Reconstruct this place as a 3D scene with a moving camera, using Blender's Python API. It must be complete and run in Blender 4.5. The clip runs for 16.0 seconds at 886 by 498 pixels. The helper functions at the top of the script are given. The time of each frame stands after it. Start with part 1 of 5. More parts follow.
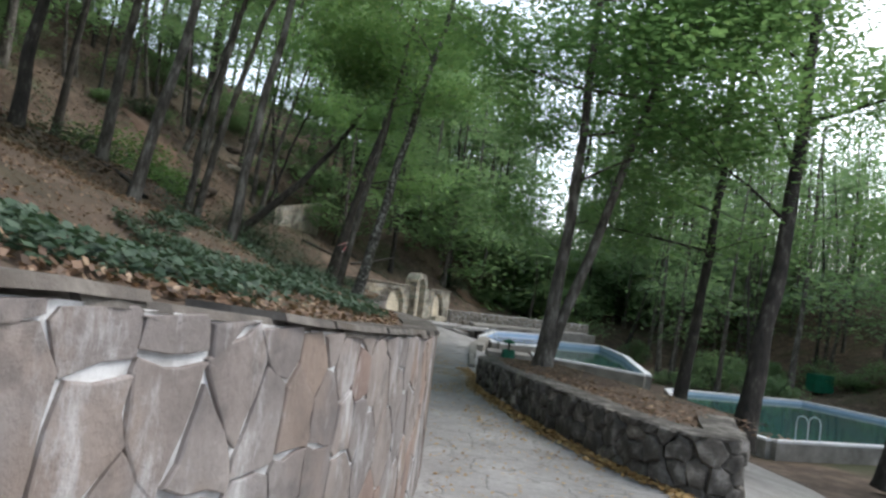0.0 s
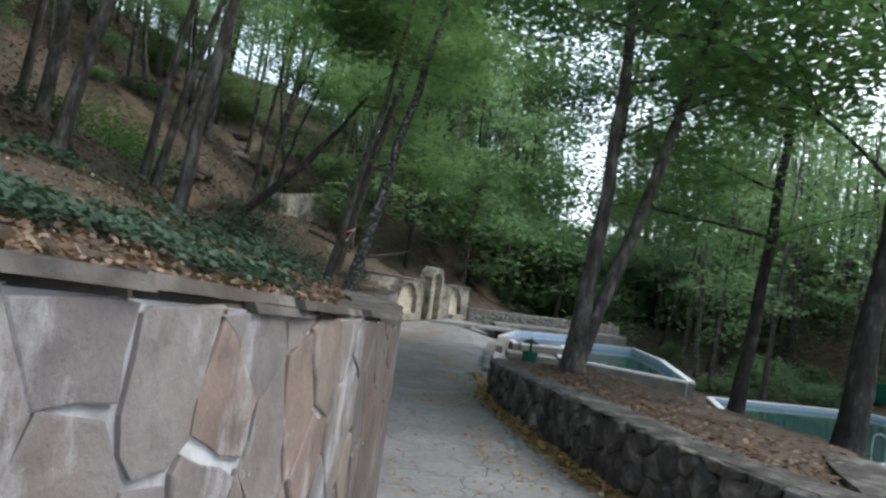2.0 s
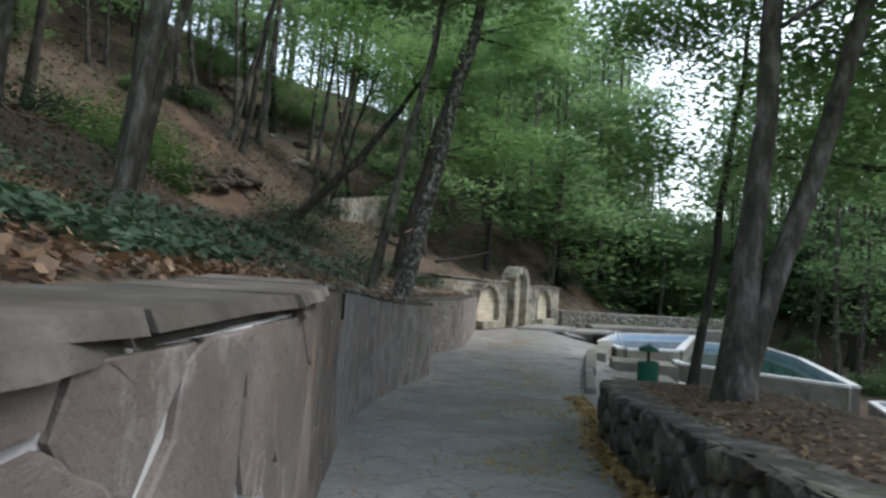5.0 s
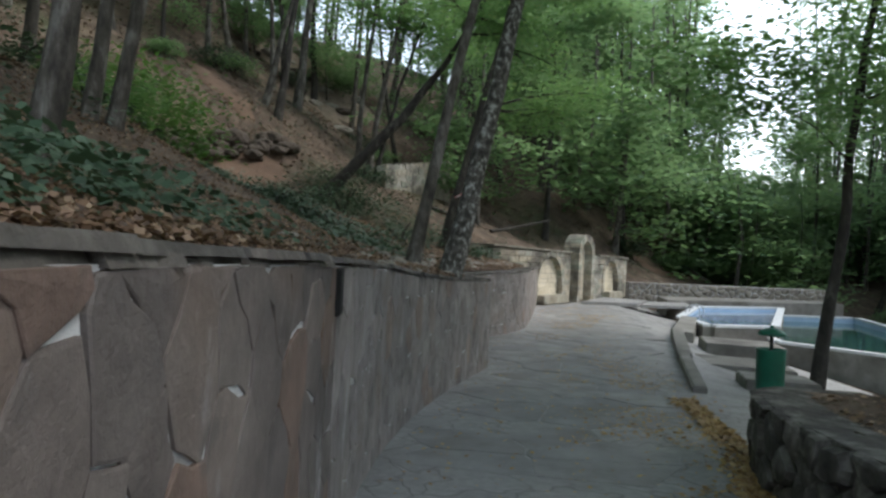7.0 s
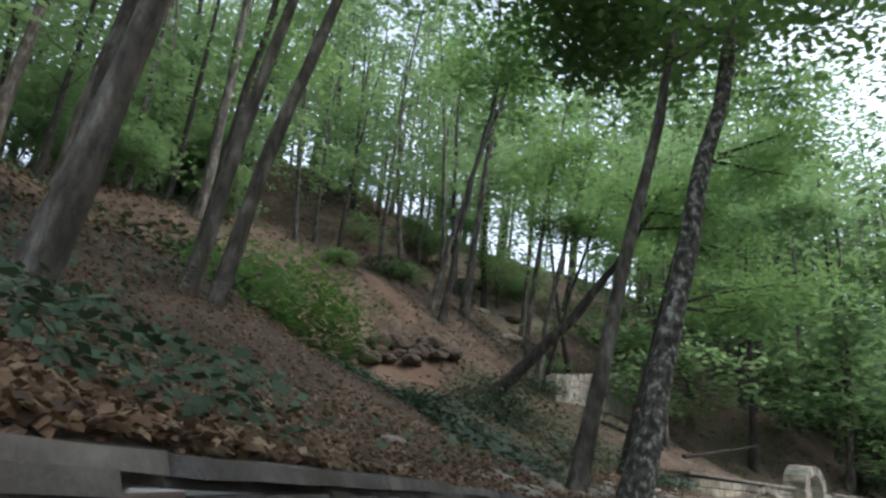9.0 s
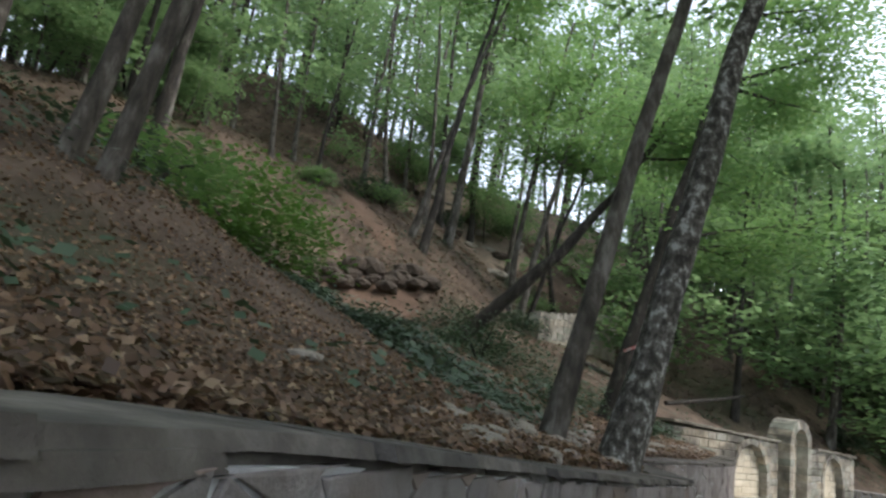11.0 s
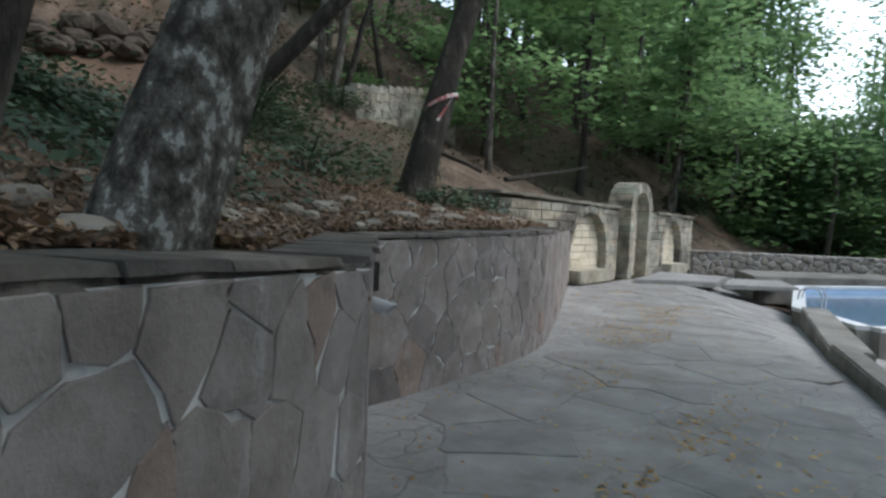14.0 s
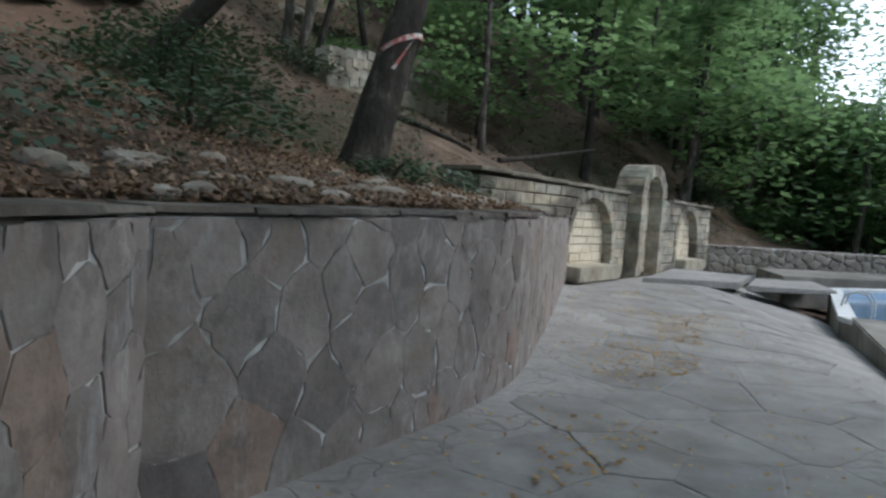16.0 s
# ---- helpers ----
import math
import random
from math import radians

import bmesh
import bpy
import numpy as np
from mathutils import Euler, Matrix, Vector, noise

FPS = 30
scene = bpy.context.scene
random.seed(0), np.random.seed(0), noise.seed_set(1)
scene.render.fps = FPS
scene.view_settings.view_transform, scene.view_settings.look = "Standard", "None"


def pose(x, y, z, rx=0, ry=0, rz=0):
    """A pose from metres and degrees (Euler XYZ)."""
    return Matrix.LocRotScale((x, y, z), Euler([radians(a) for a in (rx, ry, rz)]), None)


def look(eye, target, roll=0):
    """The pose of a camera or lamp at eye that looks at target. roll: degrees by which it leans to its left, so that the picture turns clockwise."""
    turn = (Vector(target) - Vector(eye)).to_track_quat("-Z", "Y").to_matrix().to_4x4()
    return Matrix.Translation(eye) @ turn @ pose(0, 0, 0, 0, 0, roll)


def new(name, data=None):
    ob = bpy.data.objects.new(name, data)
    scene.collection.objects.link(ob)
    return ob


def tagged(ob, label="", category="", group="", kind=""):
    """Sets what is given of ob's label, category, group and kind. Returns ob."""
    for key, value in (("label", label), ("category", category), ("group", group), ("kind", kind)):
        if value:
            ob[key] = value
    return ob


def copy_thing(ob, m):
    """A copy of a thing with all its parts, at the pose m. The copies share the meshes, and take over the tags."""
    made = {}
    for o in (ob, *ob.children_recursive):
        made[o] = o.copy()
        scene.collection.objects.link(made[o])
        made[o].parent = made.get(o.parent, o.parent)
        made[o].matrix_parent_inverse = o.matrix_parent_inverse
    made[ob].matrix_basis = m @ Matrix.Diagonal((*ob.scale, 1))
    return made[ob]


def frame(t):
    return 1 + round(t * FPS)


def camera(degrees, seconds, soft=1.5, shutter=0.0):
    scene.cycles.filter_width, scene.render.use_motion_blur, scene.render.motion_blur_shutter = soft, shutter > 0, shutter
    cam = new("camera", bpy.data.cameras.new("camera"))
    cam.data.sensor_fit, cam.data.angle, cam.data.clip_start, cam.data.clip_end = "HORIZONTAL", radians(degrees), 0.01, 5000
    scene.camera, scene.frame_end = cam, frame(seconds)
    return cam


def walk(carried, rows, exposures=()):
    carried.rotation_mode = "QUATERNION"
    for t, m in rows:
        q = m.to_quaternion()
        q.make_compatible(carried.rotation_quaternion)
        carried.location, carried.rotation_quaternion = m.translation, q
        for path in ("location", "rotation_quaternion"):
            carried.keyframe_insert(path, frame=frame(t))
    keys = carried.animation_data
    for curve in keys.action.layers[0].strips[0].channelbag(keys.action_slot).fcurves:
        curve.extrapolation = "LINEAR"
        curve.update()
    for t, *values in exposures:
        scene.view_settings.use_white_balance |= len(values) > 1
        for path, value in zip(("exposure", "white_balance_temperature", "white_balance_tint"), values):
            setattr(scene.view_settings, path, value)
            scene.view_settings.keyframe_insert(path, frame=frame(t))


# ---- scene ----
cam = camera(67.0, 16.0, soft=2.6)
PATH = [
    (0.0, -0.448, 0.000, 2.043, 93.09, -7.21, -4.89),
    (0.5, -0.282, 0.681, 1.956, 92.94, -6.51, -6.00),
    (1.0, -0.176, 1.376, 1.912, 93.25, -4.26, -2.35),
    (1.5, 0.018, 2.039, 1.848, 92.54, -5.24, -4.68),
    (2.0, 0.159, 2.706, 1.818, 92.90, -7.65, -2.73),
    (2.5, 0.306, 3.356, 1.770, 91.91, -7.34, -5.04),
    (3.0, 0.402, 3.960, 1.739, 91.31, -8.36, -4.24),
    (3.5, 0.430, 4.578, 1.699, 92.16, -8.66, -1.25),
    (4.0, 0.497, 5.191, 1.653, 92.96, -6.06, 2.67),
    (6.5, 0.362, 7.936, 1.660, 91.36, -2.36, 5.60),
    (7.0, 0.200, 8.604, 1.610, 90.27, -2.60, 9.41),
    (7.5, 0.074, 9.268, 1.590, 93.00, 0.90, 15.24),
    (8.0, 0.027, 9.734, 1.600, 100.24, -1.54, 19.66),
    (10.5, -0.330, 11.900, 1.575, 109.80, -5.80, 26.60),
    (11.0, -0.420, 12.190, 1.590, 102.75, -8.18, 22.59),
    (11.5, -0.395, 12.818, 1.587, 95.11, -7.02, 21.60),
    (12.0, -0.299, 13.603, 1.495, 90.38, -9.29, 16.41),
    (12.5, -0.120, 14.174, 1.447, 87.24, -4.50, 9.76),
    (13.0, -0.095, 14.794, 1.438, 87.72, -4.81, 11.62),
    (13.5, -0.063, 15.383, 1.417, 88.01, -3.97, 12.22),
    (14.0, 0.007, 16.039, 1.405, 87.11, -2.79, 12.03),
    (14.5, -0.098, 16.676, 1.394, 87.92, -3.37, 14.57),
    (15.0, -0.020, 17.344, 1.334, 88.57, -2.86, 13.88),
    (15.5, -0.009, 17.936, 1.313, 86.61, -6.08, 14.61),
    (16.0, 0.106, 18.464, 1.317, 86.15, -3.85, 12.63),
]
walk(cam, [(t, pose(x, y, z, rx, ry, rz)) for t, x, y, z, rx, ry, rz in PATH],
     exposures=[(0.0, 1.48, 6500, 10), (1.5, 1.4, 6250, 8), (4.0, 1.4, 6300, 8), (7.0, 1.48, 6400, 8), (8.0, 1.58, 6300, 10), (10.5, 1.72, 6600, 12), (12.5, 1.62, 6250, 9), (16.0, 1.28, 6050, 9)])

# ---- light: bright open sky above a shaded wooded valley ----
world = bpy.data.worlds.new("sky")
scene.world = world
world.use_nodes = True
wn = world.node_tree
sky = wn.nodes.new("ShaderNodeTexSky")
sky.sky_type, sky.sun_disc = "NISHITA", False
sky.sun_elevation, sky.sun_rotation = radians(38), radians(60)
wn.nodes["Background"].inputs["Strength"].default_value = 0.15
haze = wn.nodes.new("ShaderNodeHueSaturation")
haze.inputs["Saturation"].default_value = 0.55
wn.links.new(sky.outputs[0], haze.inputs["Color"])
wn.links.new(haze.outputs[0], wn.nodes["Background"].inputs[0])
sun = new("sun", bpy.data.lights.new("sun", "SUN"))
sun.data.energy, sun.data.angle, sun.data.color = 0.8, radians(30), (1.0, 0.95, 0.86)
sun.matrix_world = look((20, 12, 30), (0, 14, 0))


# ---- materials ----
def node_material(name, rough=0.85):
    m = bpy.data.materials.new(name)
    m.use_nodes = True
    nt = m.node_tree
    b = nt.nodes["Principled BSDF"]
    b.inputs["Roughness"].default_value = rough
    return m, nt, b


def coords(nt, scale=1.0, obj=False, stretch=(1, 1, 1)):
    if obj:
        c = nt.nodes.new("ShaderNodeTexCoord").outputs["Object"]
    else:
        c = nt.nodes.new("ShaderNodeNewGeometry").outputs["Position"]
    mp = nt.nodes.new("ShaderNodeMapping")
    mp.inputs["Scale"].default_value = [scale * s for s in stretch]
    nt.links.new(c, mp.inputs[0])
    return mp.outputs[0]


def noise_node(nt, vec, scale, detail=4, rough=0.6):
    n = nt.nodes.new("ShaderNodeTexNoise")
    n.inputs["Scale"].default_value, n.inputs["Detail"].default_value, n.inputs["Roughness"].default_value = scale, detail, rough
    nt.links.new(vec, n.inputs["Vector"])
    return n.outputs["Fac"]


def ramp(nt, fac, stops):
    r = nt.nodes.new("ShaderNodeValToRGB")
    e = r.color_ramp.elements
    while len(e) < len(stops):
        e.new(0.5)
    for el, (p, c) in zip(e, stops):
        el.position, el.color = p, (*c, 1)
    nt.links.new(fac, r.inputs[0])
    return r.outputs[0]


def mix(nt, fac, a, b, mode="MIX"):
    n = nt.nodes.new("ShaderNodeMix")
    n.data_type, n.blend_type = "RGBA", mode
    for sock, v in ((n.inputs[0], fac), (n.inputs[6], a), (n.inputs[7], b)):
        if isinstance(v, (int, float)):
            sock.default_value = v
        elif isinstance(v, tuple):
            sock.default_value = (*v, 1)
        else:
            nt.links.new(v, sock)
    return n.outputs[2]


def bump(nt, b, height, strength, distance):
    n = nt.nodes.new("ShaderNodeBump")
    n.inputs["Strength"].default_value, n.inputs["Distance"].default_value = strength, distance
    nt.links.new(height, n.inputs["Height"])
    nt.links.new(n.outputs[0], b.inputs["Normal"])


def rough_mat(name, stops, scale, bump_scale, bump_d, rough=0.85, obj=False, stain=None, per_object=None, stretch=(1, 1, 1), lime=False):
    """A weathered mineral or wooden surface: two scales of colour, stains and fine relief."""
    m, nt, b = node_material(name, rough)
    v = coords(nt, 1.0, obj, stretch)
    col = ramp(nt, noise_node(nt, v, scale, 6, 0.65), stops)
    if per_object:
        info = nt.nodes.new("ShaderNodeObjectInfo").outputs["Random"]
        col = mix(nt, 0.85, col, ramp(nt, info, per_object), "MULTIPLY")
    if stain:
        f = ramp(nt, noise_node(nt, v, stain[0], 3, 0.6), [(stain[2], (0, 0, 0)), (stain[3], (1, 1, 1))])
        col = mix(nt, f, col, stain[1])
    if lime:
        vein = noise_node(nt, v, 3.4, 5, 0.62)
        f = ramp(nt, vein, [(0.485, (0, 0, 0)), (0.5, (0.75, 0.75, 0.75)), (0.515, (0, 0, 0))])
        gate = ramp(nt, noise_node(nt, v, 1.7, 2, 0.5), [(0.58, (0, 0, 0)), (0.7, (0.8, 0.8, 0.8))])
        col = mix(nt, mix(nt, 1.0, f, gate, "MULTIPLY"), col, (0.55, 0.54, 0.53))
        # runs of lime washed down from the joints, and darker damp blotches
        run = ramp(nt, noise_node(nt, coords(nt, 1.0, obj, (4.2, 4.2, 1.7)), 1.0, 6, 0.72), [(lime[0], (0, 0, 0)), (lime[0] + 0.14, (lime[1], lime[1], lime[1]))])
        col = mix(nt, run, col, (0.56, 0.55, 0.55))
        damp = ramp(nt, noise_node(nt, v, 4.3, 4, 0.6), [(0.56, (0, 0, 0)), (0.66, (0.5, 0.5, 0.5))])
        col = mix(nt, damp, col, (0.095, 0.083, 0.078))
    nt.links.new(col, b.inputs["Base Color"])
    bump(nt, b, noise_node(nt, v, bump_scale, 6, 0.7), 0.7, bump_d)
    return m


M_STONE = rough_mat("slate_flag", [(0.3, (0.165, 0.145, 0.137)), (0.5, (0.265, 0.237, 0.226)), (0.72, (0.365, 0.332, 0.317))], 3.2, 17, 0.016, 0.7,
                    stain=(2.1, (0.225, 0.178, 0.148), 0.52, 0.78), lime=(0.57, 0.5),
                    per_object=[(0, (0.62, 0.61, 0.62)), (0.25, (1.05, 1.02, 1.0)), (0.5, (0.8, 0.8, 0.8)), (0.7, (1.15, 1.12, 1.1)), (0.9, (1.0, 0.95, 0.92)), (0.95, (1.08, 0.88, 0.74)), (1, (0.95, 0.76, 0.67))])
M_STONEBROWN = rough_mat("brown_slate_flag", [(0.3, (0.1, 0.086, 0.079)), (0.5, (0.165, 0.143, 0.132)), (0.72, (0.24, 0.212, 0.197))], 3.2, 17, 0.016, 0.7,
                         stain=(2.1, (0.17, 0.125, 0.1), 0.5, 0.76), lime=(0.58, 0.45),
                         per_object=[(0, (0.65, 0.63, 0.63)), (0.3, (1.05, 1.0, 0.97)), (0.55, (0.82, 0.8, 0.79)), (0.75, (1.12, 1.05, 1.0)), (0.88, (1.15, 0.88, 0.72)), (1, (1.0, 0.75, 0.65))])
M_STONEWARM = rough_mat("lime_washed_slate_flag", [(0.3, (0.15, 0.134, 0.126)), (0.5, (0.23, 0.206, 0.195)), (0.72, (0.31, 0.282, 0.265))], 3.2, 17, 0.016, 0.7,
                        stain=(2.1, (0.26, 0.2, 0.165), 0.5, 0.76), lime=(0.53, 0.75),
                        per_object=[(0, (0.72, 0.71, 0.73)), (0.22, (1.05, 1.02, 1.01)), (0.45, (0.86, 0.86, 0.88)), (0.62, (1.15, 1.08, 1.03)), (0.78, (1.0, 0.95, 0.93)), (0.87, (1.15, 0.94, 0.78)), (0.94, (1.1, 0.84, 0.72)), (1, (1.0, 0.76, 0.66))])
M_MORTAR = rough_mat("lime_mortar", [(0.32, (0.26, 0.25, 0.24)), (0.44, (0.4, 0.39, 0.385)), (0.57, (0.68, 0.68, 0.68))], 2.6, 45, 0.006, 0.95)
M_COPING = rough_mat("slate_coping", [(0.3, (0.06, 0.055, 0.05)), (0.5, (0.12, 0.107, 0.095)), (0.75, (0.24, 0.225, 0.2))], 6, 35, 0.012, 0.85,
                     stain=(1.6, (0.075, 0.06, 0.045), 0.5, 0.66), per_object=[(0, (0.6, 0.6, 0.6)), (0.5, (1, 0.98, 0.96)), (1, (1.35, 1.3, 1.25))])
M_LIME = rough_mat("limestone_block", [(0.25, (0.18, 0.165, 0.138)), (0.5, (0.37, 0.345, 0.295)), (0.75, (0.56, 0.535, 0.48))], 3.5, 25, 0.01, 0.9,
                   stain=(1.1, (0.1, 0.09, 0.075), 0.46, 0.64), per_object=[(0, (0.6, 0.68, 0.62)), (0.5, (1, 1, 1)), (1, (1.1, 1.0, 0.85))])
M_LIMEWORN = rough_mat("worn_limestone", [(0.3, (0.22, 0.19, 0.14)), (0.55, (0.4, 0.37, 0.3)), (0.75, (0.55, 0.53, 0.47))], 1.6, 18, 0.02, 0.95,
                       stain=(0.8, (0.1, 0.09, 0.07), 0.5, 0.66))
M_RUBBLE = rough_mat("mossy_rubble", [(0.3, (0.03, 0.027, 0.023)), (0.5, (0.085, 0.078, 0.068)), (0.68, (0.25, 0.235, 0.215))], 5, 22, 0.03, 0.95,
                     per_object=[(0, (0.6, 0.6, 0.6)), (0.7, (1, 1, 1)), (1, (1.7, 1.65, 1.6))])
M_CONCRETE = rough_mat("stained_concrete", [(0.3, (0.12, 0.11, 0.1)), (0.55, (0.22, 0.21, 0.19)), (0.75, (0.33, 0.32, 0.3))], 1.4, 30, 0.008, 0.9,
                       stain=(0.6, (0.09, 0.08, 0.07), 0.55, 0.75))
M_COPWHITE = rough_mat("white_coping_paint", [(0.3, (0.5, 0.51, 0.52)), (0.6, (0.68, 0.7, 0.72))], 3, 40, 0.003, 0.6)
M_POOL = rough_mat("pale_blue_pool_paint", [(0.3, (0.28, 0.4, 0.56)), (0.6, (0.42, 0.55, 0.7)), (0.8, (0.5, 0.62, 0.75))], 1, 20, 0.003, 0.6)
M_BARK = rough_mat("grey_bark", [(0.34, (0.028, 0.024, 0.019)), (0.5, (0.08, 0.07, 0.058)), (0.66, (0.2, 0.188, 0.165))], 7, 16, 0.06, 0.95, obj=True, stretch=(1, 1, 0.35))
M_BARKPALE = rough_mat("lichen_bark", [(0.4, (0.03, 0.027, 0.022)), (0.5, (0.095, 0.088, 0.075)), (0.57, (0.16, 0.152, 0.135)), (0.6, (0.36, 0.36, 0.335))], 15, 22, 0.06, 0.95, obj=True, stretch=(1, 1, 0.7))
M_BARKDARK = rough_mat("dark_bark", [(0.34, (0.012, 0.011, 0.009)), (0.55, (0.04, 0.034, 0.028)), (0.7, (0.12, 0.11, 0.095))], 7, 16, 0.06, 0.95, obj=True, stretch=(1, 1, 0.4))
M_SOIL = rough_mat("leafy_soil", [(0.25, (0.038, 0.028, 0.021)), (0.45, (0.085, 0.06, 0.043)), (0.6, (0.14, 0.1, 0.073)), (0.8, (0.24, 0.18, 0.138))], 1.6, 9, 0.05, 0.98,
                   stain=(0.23, (0.055, 0.06, 0.028), 0.52, 0.7))
M_PALEROCK = rough_mat("pale_rock", [(0.3, (0.17, 0.15, 0.12)), (0.6, (0.33, 0.3, 0.26)), (0.8, (0.52, 0.5, 0.46))], 2, 12, 0.03, 0.95)
M_SANDY = rough_mat("bare_sandy_slope", [(0.3, (0.16, 0.12, 0.085)), (0.6, (0.28, 0.22, 0.17)), (0.8, (0.42, 0.37, 0.31))], 1.2, 12, 0.05, 0.98)
M_DARKROCK = rough_mat("weathered_outcrop", [(0.3, (0.03, 0.023, 0.018)), (0.6, (0.085, 0.065, 0.05)), (0.8, (0.2, 0.17, 0.14))], 3, 10, 0.05, 0.95)
M_REDSOIL = rough_mat("red_clay", [(0.3, (0.08, 0.05, 0.034)), (0.6, (0.145, 0.092, 0.063)), (0.8, (0.23, 0.16, 0.115))], 1.5, 12, 0.04, 0.98)
M_GREEN = rough_mat("green_enamel", [(0.3, (0.0, 0.07, 0.04)), (0.7, (0.005, 0.13, 0.075))], 3, 30, 0.002, 0.45)
M_METAL = rough_mat("steel_rail", [(0.3, (0.4, 0.41, 0.42)), (0.7, (0.6, 0.61, 0.62))], 4, 30, 0.001, 0.35)
# near-black for the shade inside the wall slots, and for the bin's post
M_BLACK = rough_mat("black_slot_shade_and_post", [(0.3, (0.008, 0.008, 0.007)), (0.7, (0.02, 0.018, 0.016))], 4, 20, 0.01, 0.95)
M_PLASTIC = rough_mat("white_plastic_pipe", [(0.3, (0.55, 0.55, 0.56)), (0.7, (0.75, 0.76, 0.78))], 4, 30, 0.001, 0.5)
M_TAPE = rough_mat("faded_red_white_tape", [(0.45, (0.7, 0.66, 0.64)), (0.55, (0.55, 0.16, 0.16))], 9, 30, 0.001, 0.6)


def paving_material():
    m, nt, b = node_material("grey_stone_paving", 0.75)
    v = coords(nt)
    col = ramp(nt, noise_node(nt, v, 0.9, 6, 0.65), [(0.3, (0.21, 0.203, 0.196)), (0.55, (0.305, 0.298, 0.29)), (0.75, (0.39, 0.382, 0.375))])
    fine = ramp(nt, noise_node(nt, v, 14, 5, 0.7), [(0.3, (0.72, 0.72, 0.72)), (0.7, (1.15, 1.15, 1.15))])
    col = mix(nt, 0.8, col, fine, "MULTIPLY")
    vo = nt.nodes.new("ShaderNodeTexVoronoi")
    vo.feature = "DISTANCE_TO_EDGE"
    vo.inputs["Scale"].default_value = 1.9
    warp = nt.nodes.new("ShaderNodeVectorMath")
    warp.operation = "ADD"
    wn_ = nt.nodes.new("ShaderNodeTexNoise")
    wn_.inputs["Scale"].default_value = 2.0
    nt.links.new(v, wn_.inputs["Vector"])
    nt.links.new(v, warp.inputs[0])
    nt.links.new(wn_.outputs["Color"], warp.inputs[1])
    nt.links.new(warp.outputs[0], vo.inputs["Vector"])
    crack = ramp(nt, vo.outputs["Distance"], [(0.0, (0, 0, 0)), (0.035, (1, 1, 1))])
    col = mix(nt, crack, mix(nt, 0.5, col, (0.1, 0.095, 0.085)), col)
    nt.links.new(col, b.inputs["Base Color"])
    h = nt.nodes.new("ShaderNodeMath")
    h.operation = "ADD"
    nt.links.new(noise_node(nt, v, 20, 5, 0.7), h.inputs[0])
    nt.links.new(crack, h.inputs[1])
    bump(nt, b, h.outputs[0], 0.6, 0.01)
    return m


M_PAVE = paving_material()


def leaf_material(name, stops, trans=0.5, glow=(0.27, 0.45, 0.15)):
    m = bpy.data.materials.new(name)
    m.use_nodes = True
    nt = m.node_tree
    b = nt.nodes["Principled BSDF"]
    b.inputs["Roughness"].default_value = 0.55
    isl = nt.nodes.new("ShaderNodeNewGeometry").outputs["Random Per Island"]
    col = ramp(nt, isl, stops)
    nt.links.new(col, b.inputs["Base Color"])
    tr = nt.nodes.new("ShaderNodeBsdfTranslucent")
    nt.links.new(mix(nt, 0.65, col, glow), tr.inputs[0])
    mx = nt.nodes.new("ShaderNodeMixShader")
    mx.inputs[0].default_value = trans
    nt.links.new(b.outputs[0], mx.inputs[1])
    nt.links.new(tr.outputs[0], mx.inputs[2])
    nt.links.new(mx.outputs[0], nt.nodes["Material Output"].inputs[0])
    return m


M_LEAF = leaf_material("hornbeam_leaf", [(0, (0.045, 0.11, 0.035)), (0.5, (0.06, 0.15, 0.045)), (0.9, (0.11, 0.2, 0.06)), (1, (0.19, 0.23, 0.07))], 0.55)
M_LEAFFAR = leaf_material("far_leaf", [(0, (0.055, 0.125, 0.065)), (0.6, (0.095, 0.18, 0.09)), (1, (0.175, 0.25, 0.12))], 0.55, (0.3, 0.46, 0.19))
M_BUSH = leaf_material("dark_bush_leaf", [(0, (0.025, 0.08, 0.015)), (0.6, (0.045, 0.12, 0.022)), (1, (0.08, 0.16, 0.035))], 0.3, (0.16, 0.34, 0.06))
M_IVY = leaf_material("ivy_leaf", [(0, (0.02, 0.045, 0.024)), (0.6, (0.042, 0.08, 0.045)), (1, (0.09, 0.135, 0.085))], 0.15, (0.12, 0.22, 0.09))
M_DRY = leaf_material("fallen_leaf", [(0, (0.05, 0.03, 0.018)), (0.45, (0.12, 0.066, 0.038)), (0.8, (0.21, 0.125, 0.075)), (1, (0.36, 0.26, 0.17))], 0.15, (0.3, 0.2, 0.09))
M_DRYDARK = leaf_material("weathered_fallen_leaf", [(0, (0.035, 0.026, 0.018)), (0.5, (0.085, 0.058, 0.038)), (0.85, (0.17, 0.12, 0.08)), (1, (0.06, 0.09, 0.035))], 0.1, (0.3, 0.2, 0.09))
M_DRYGOLD = leaf_material("golden_fallen_leaf", [(0, (0.2, 0.11, 0.04)), (0.5, (0.36, 0.22, 0.08)), (1, (0.5, 0.36, 0.16))], 0.15, (0.3, 0.2, 0.09))


def water_material(name, colour):
    m, nt, b = node_material(name, 0.06)
    b.inputs["Base Color"].default_value = colour
    b.inputs["IOR"].default_value = 1.33
    bump(nt, b, noise_node(nt, coords(nt), 3, 3, 0.5), 0.15, 0.02)
    return m


M_WATER = water_material("pool_water", (0.035, 0.09, 0.085, 1))
# the shallow water's pale blue base colour stands in for mirrored sky
M_SHALLOW = water_material("sky_tinted_shallow_water", (0.2, 0.3, 0.44, 1))


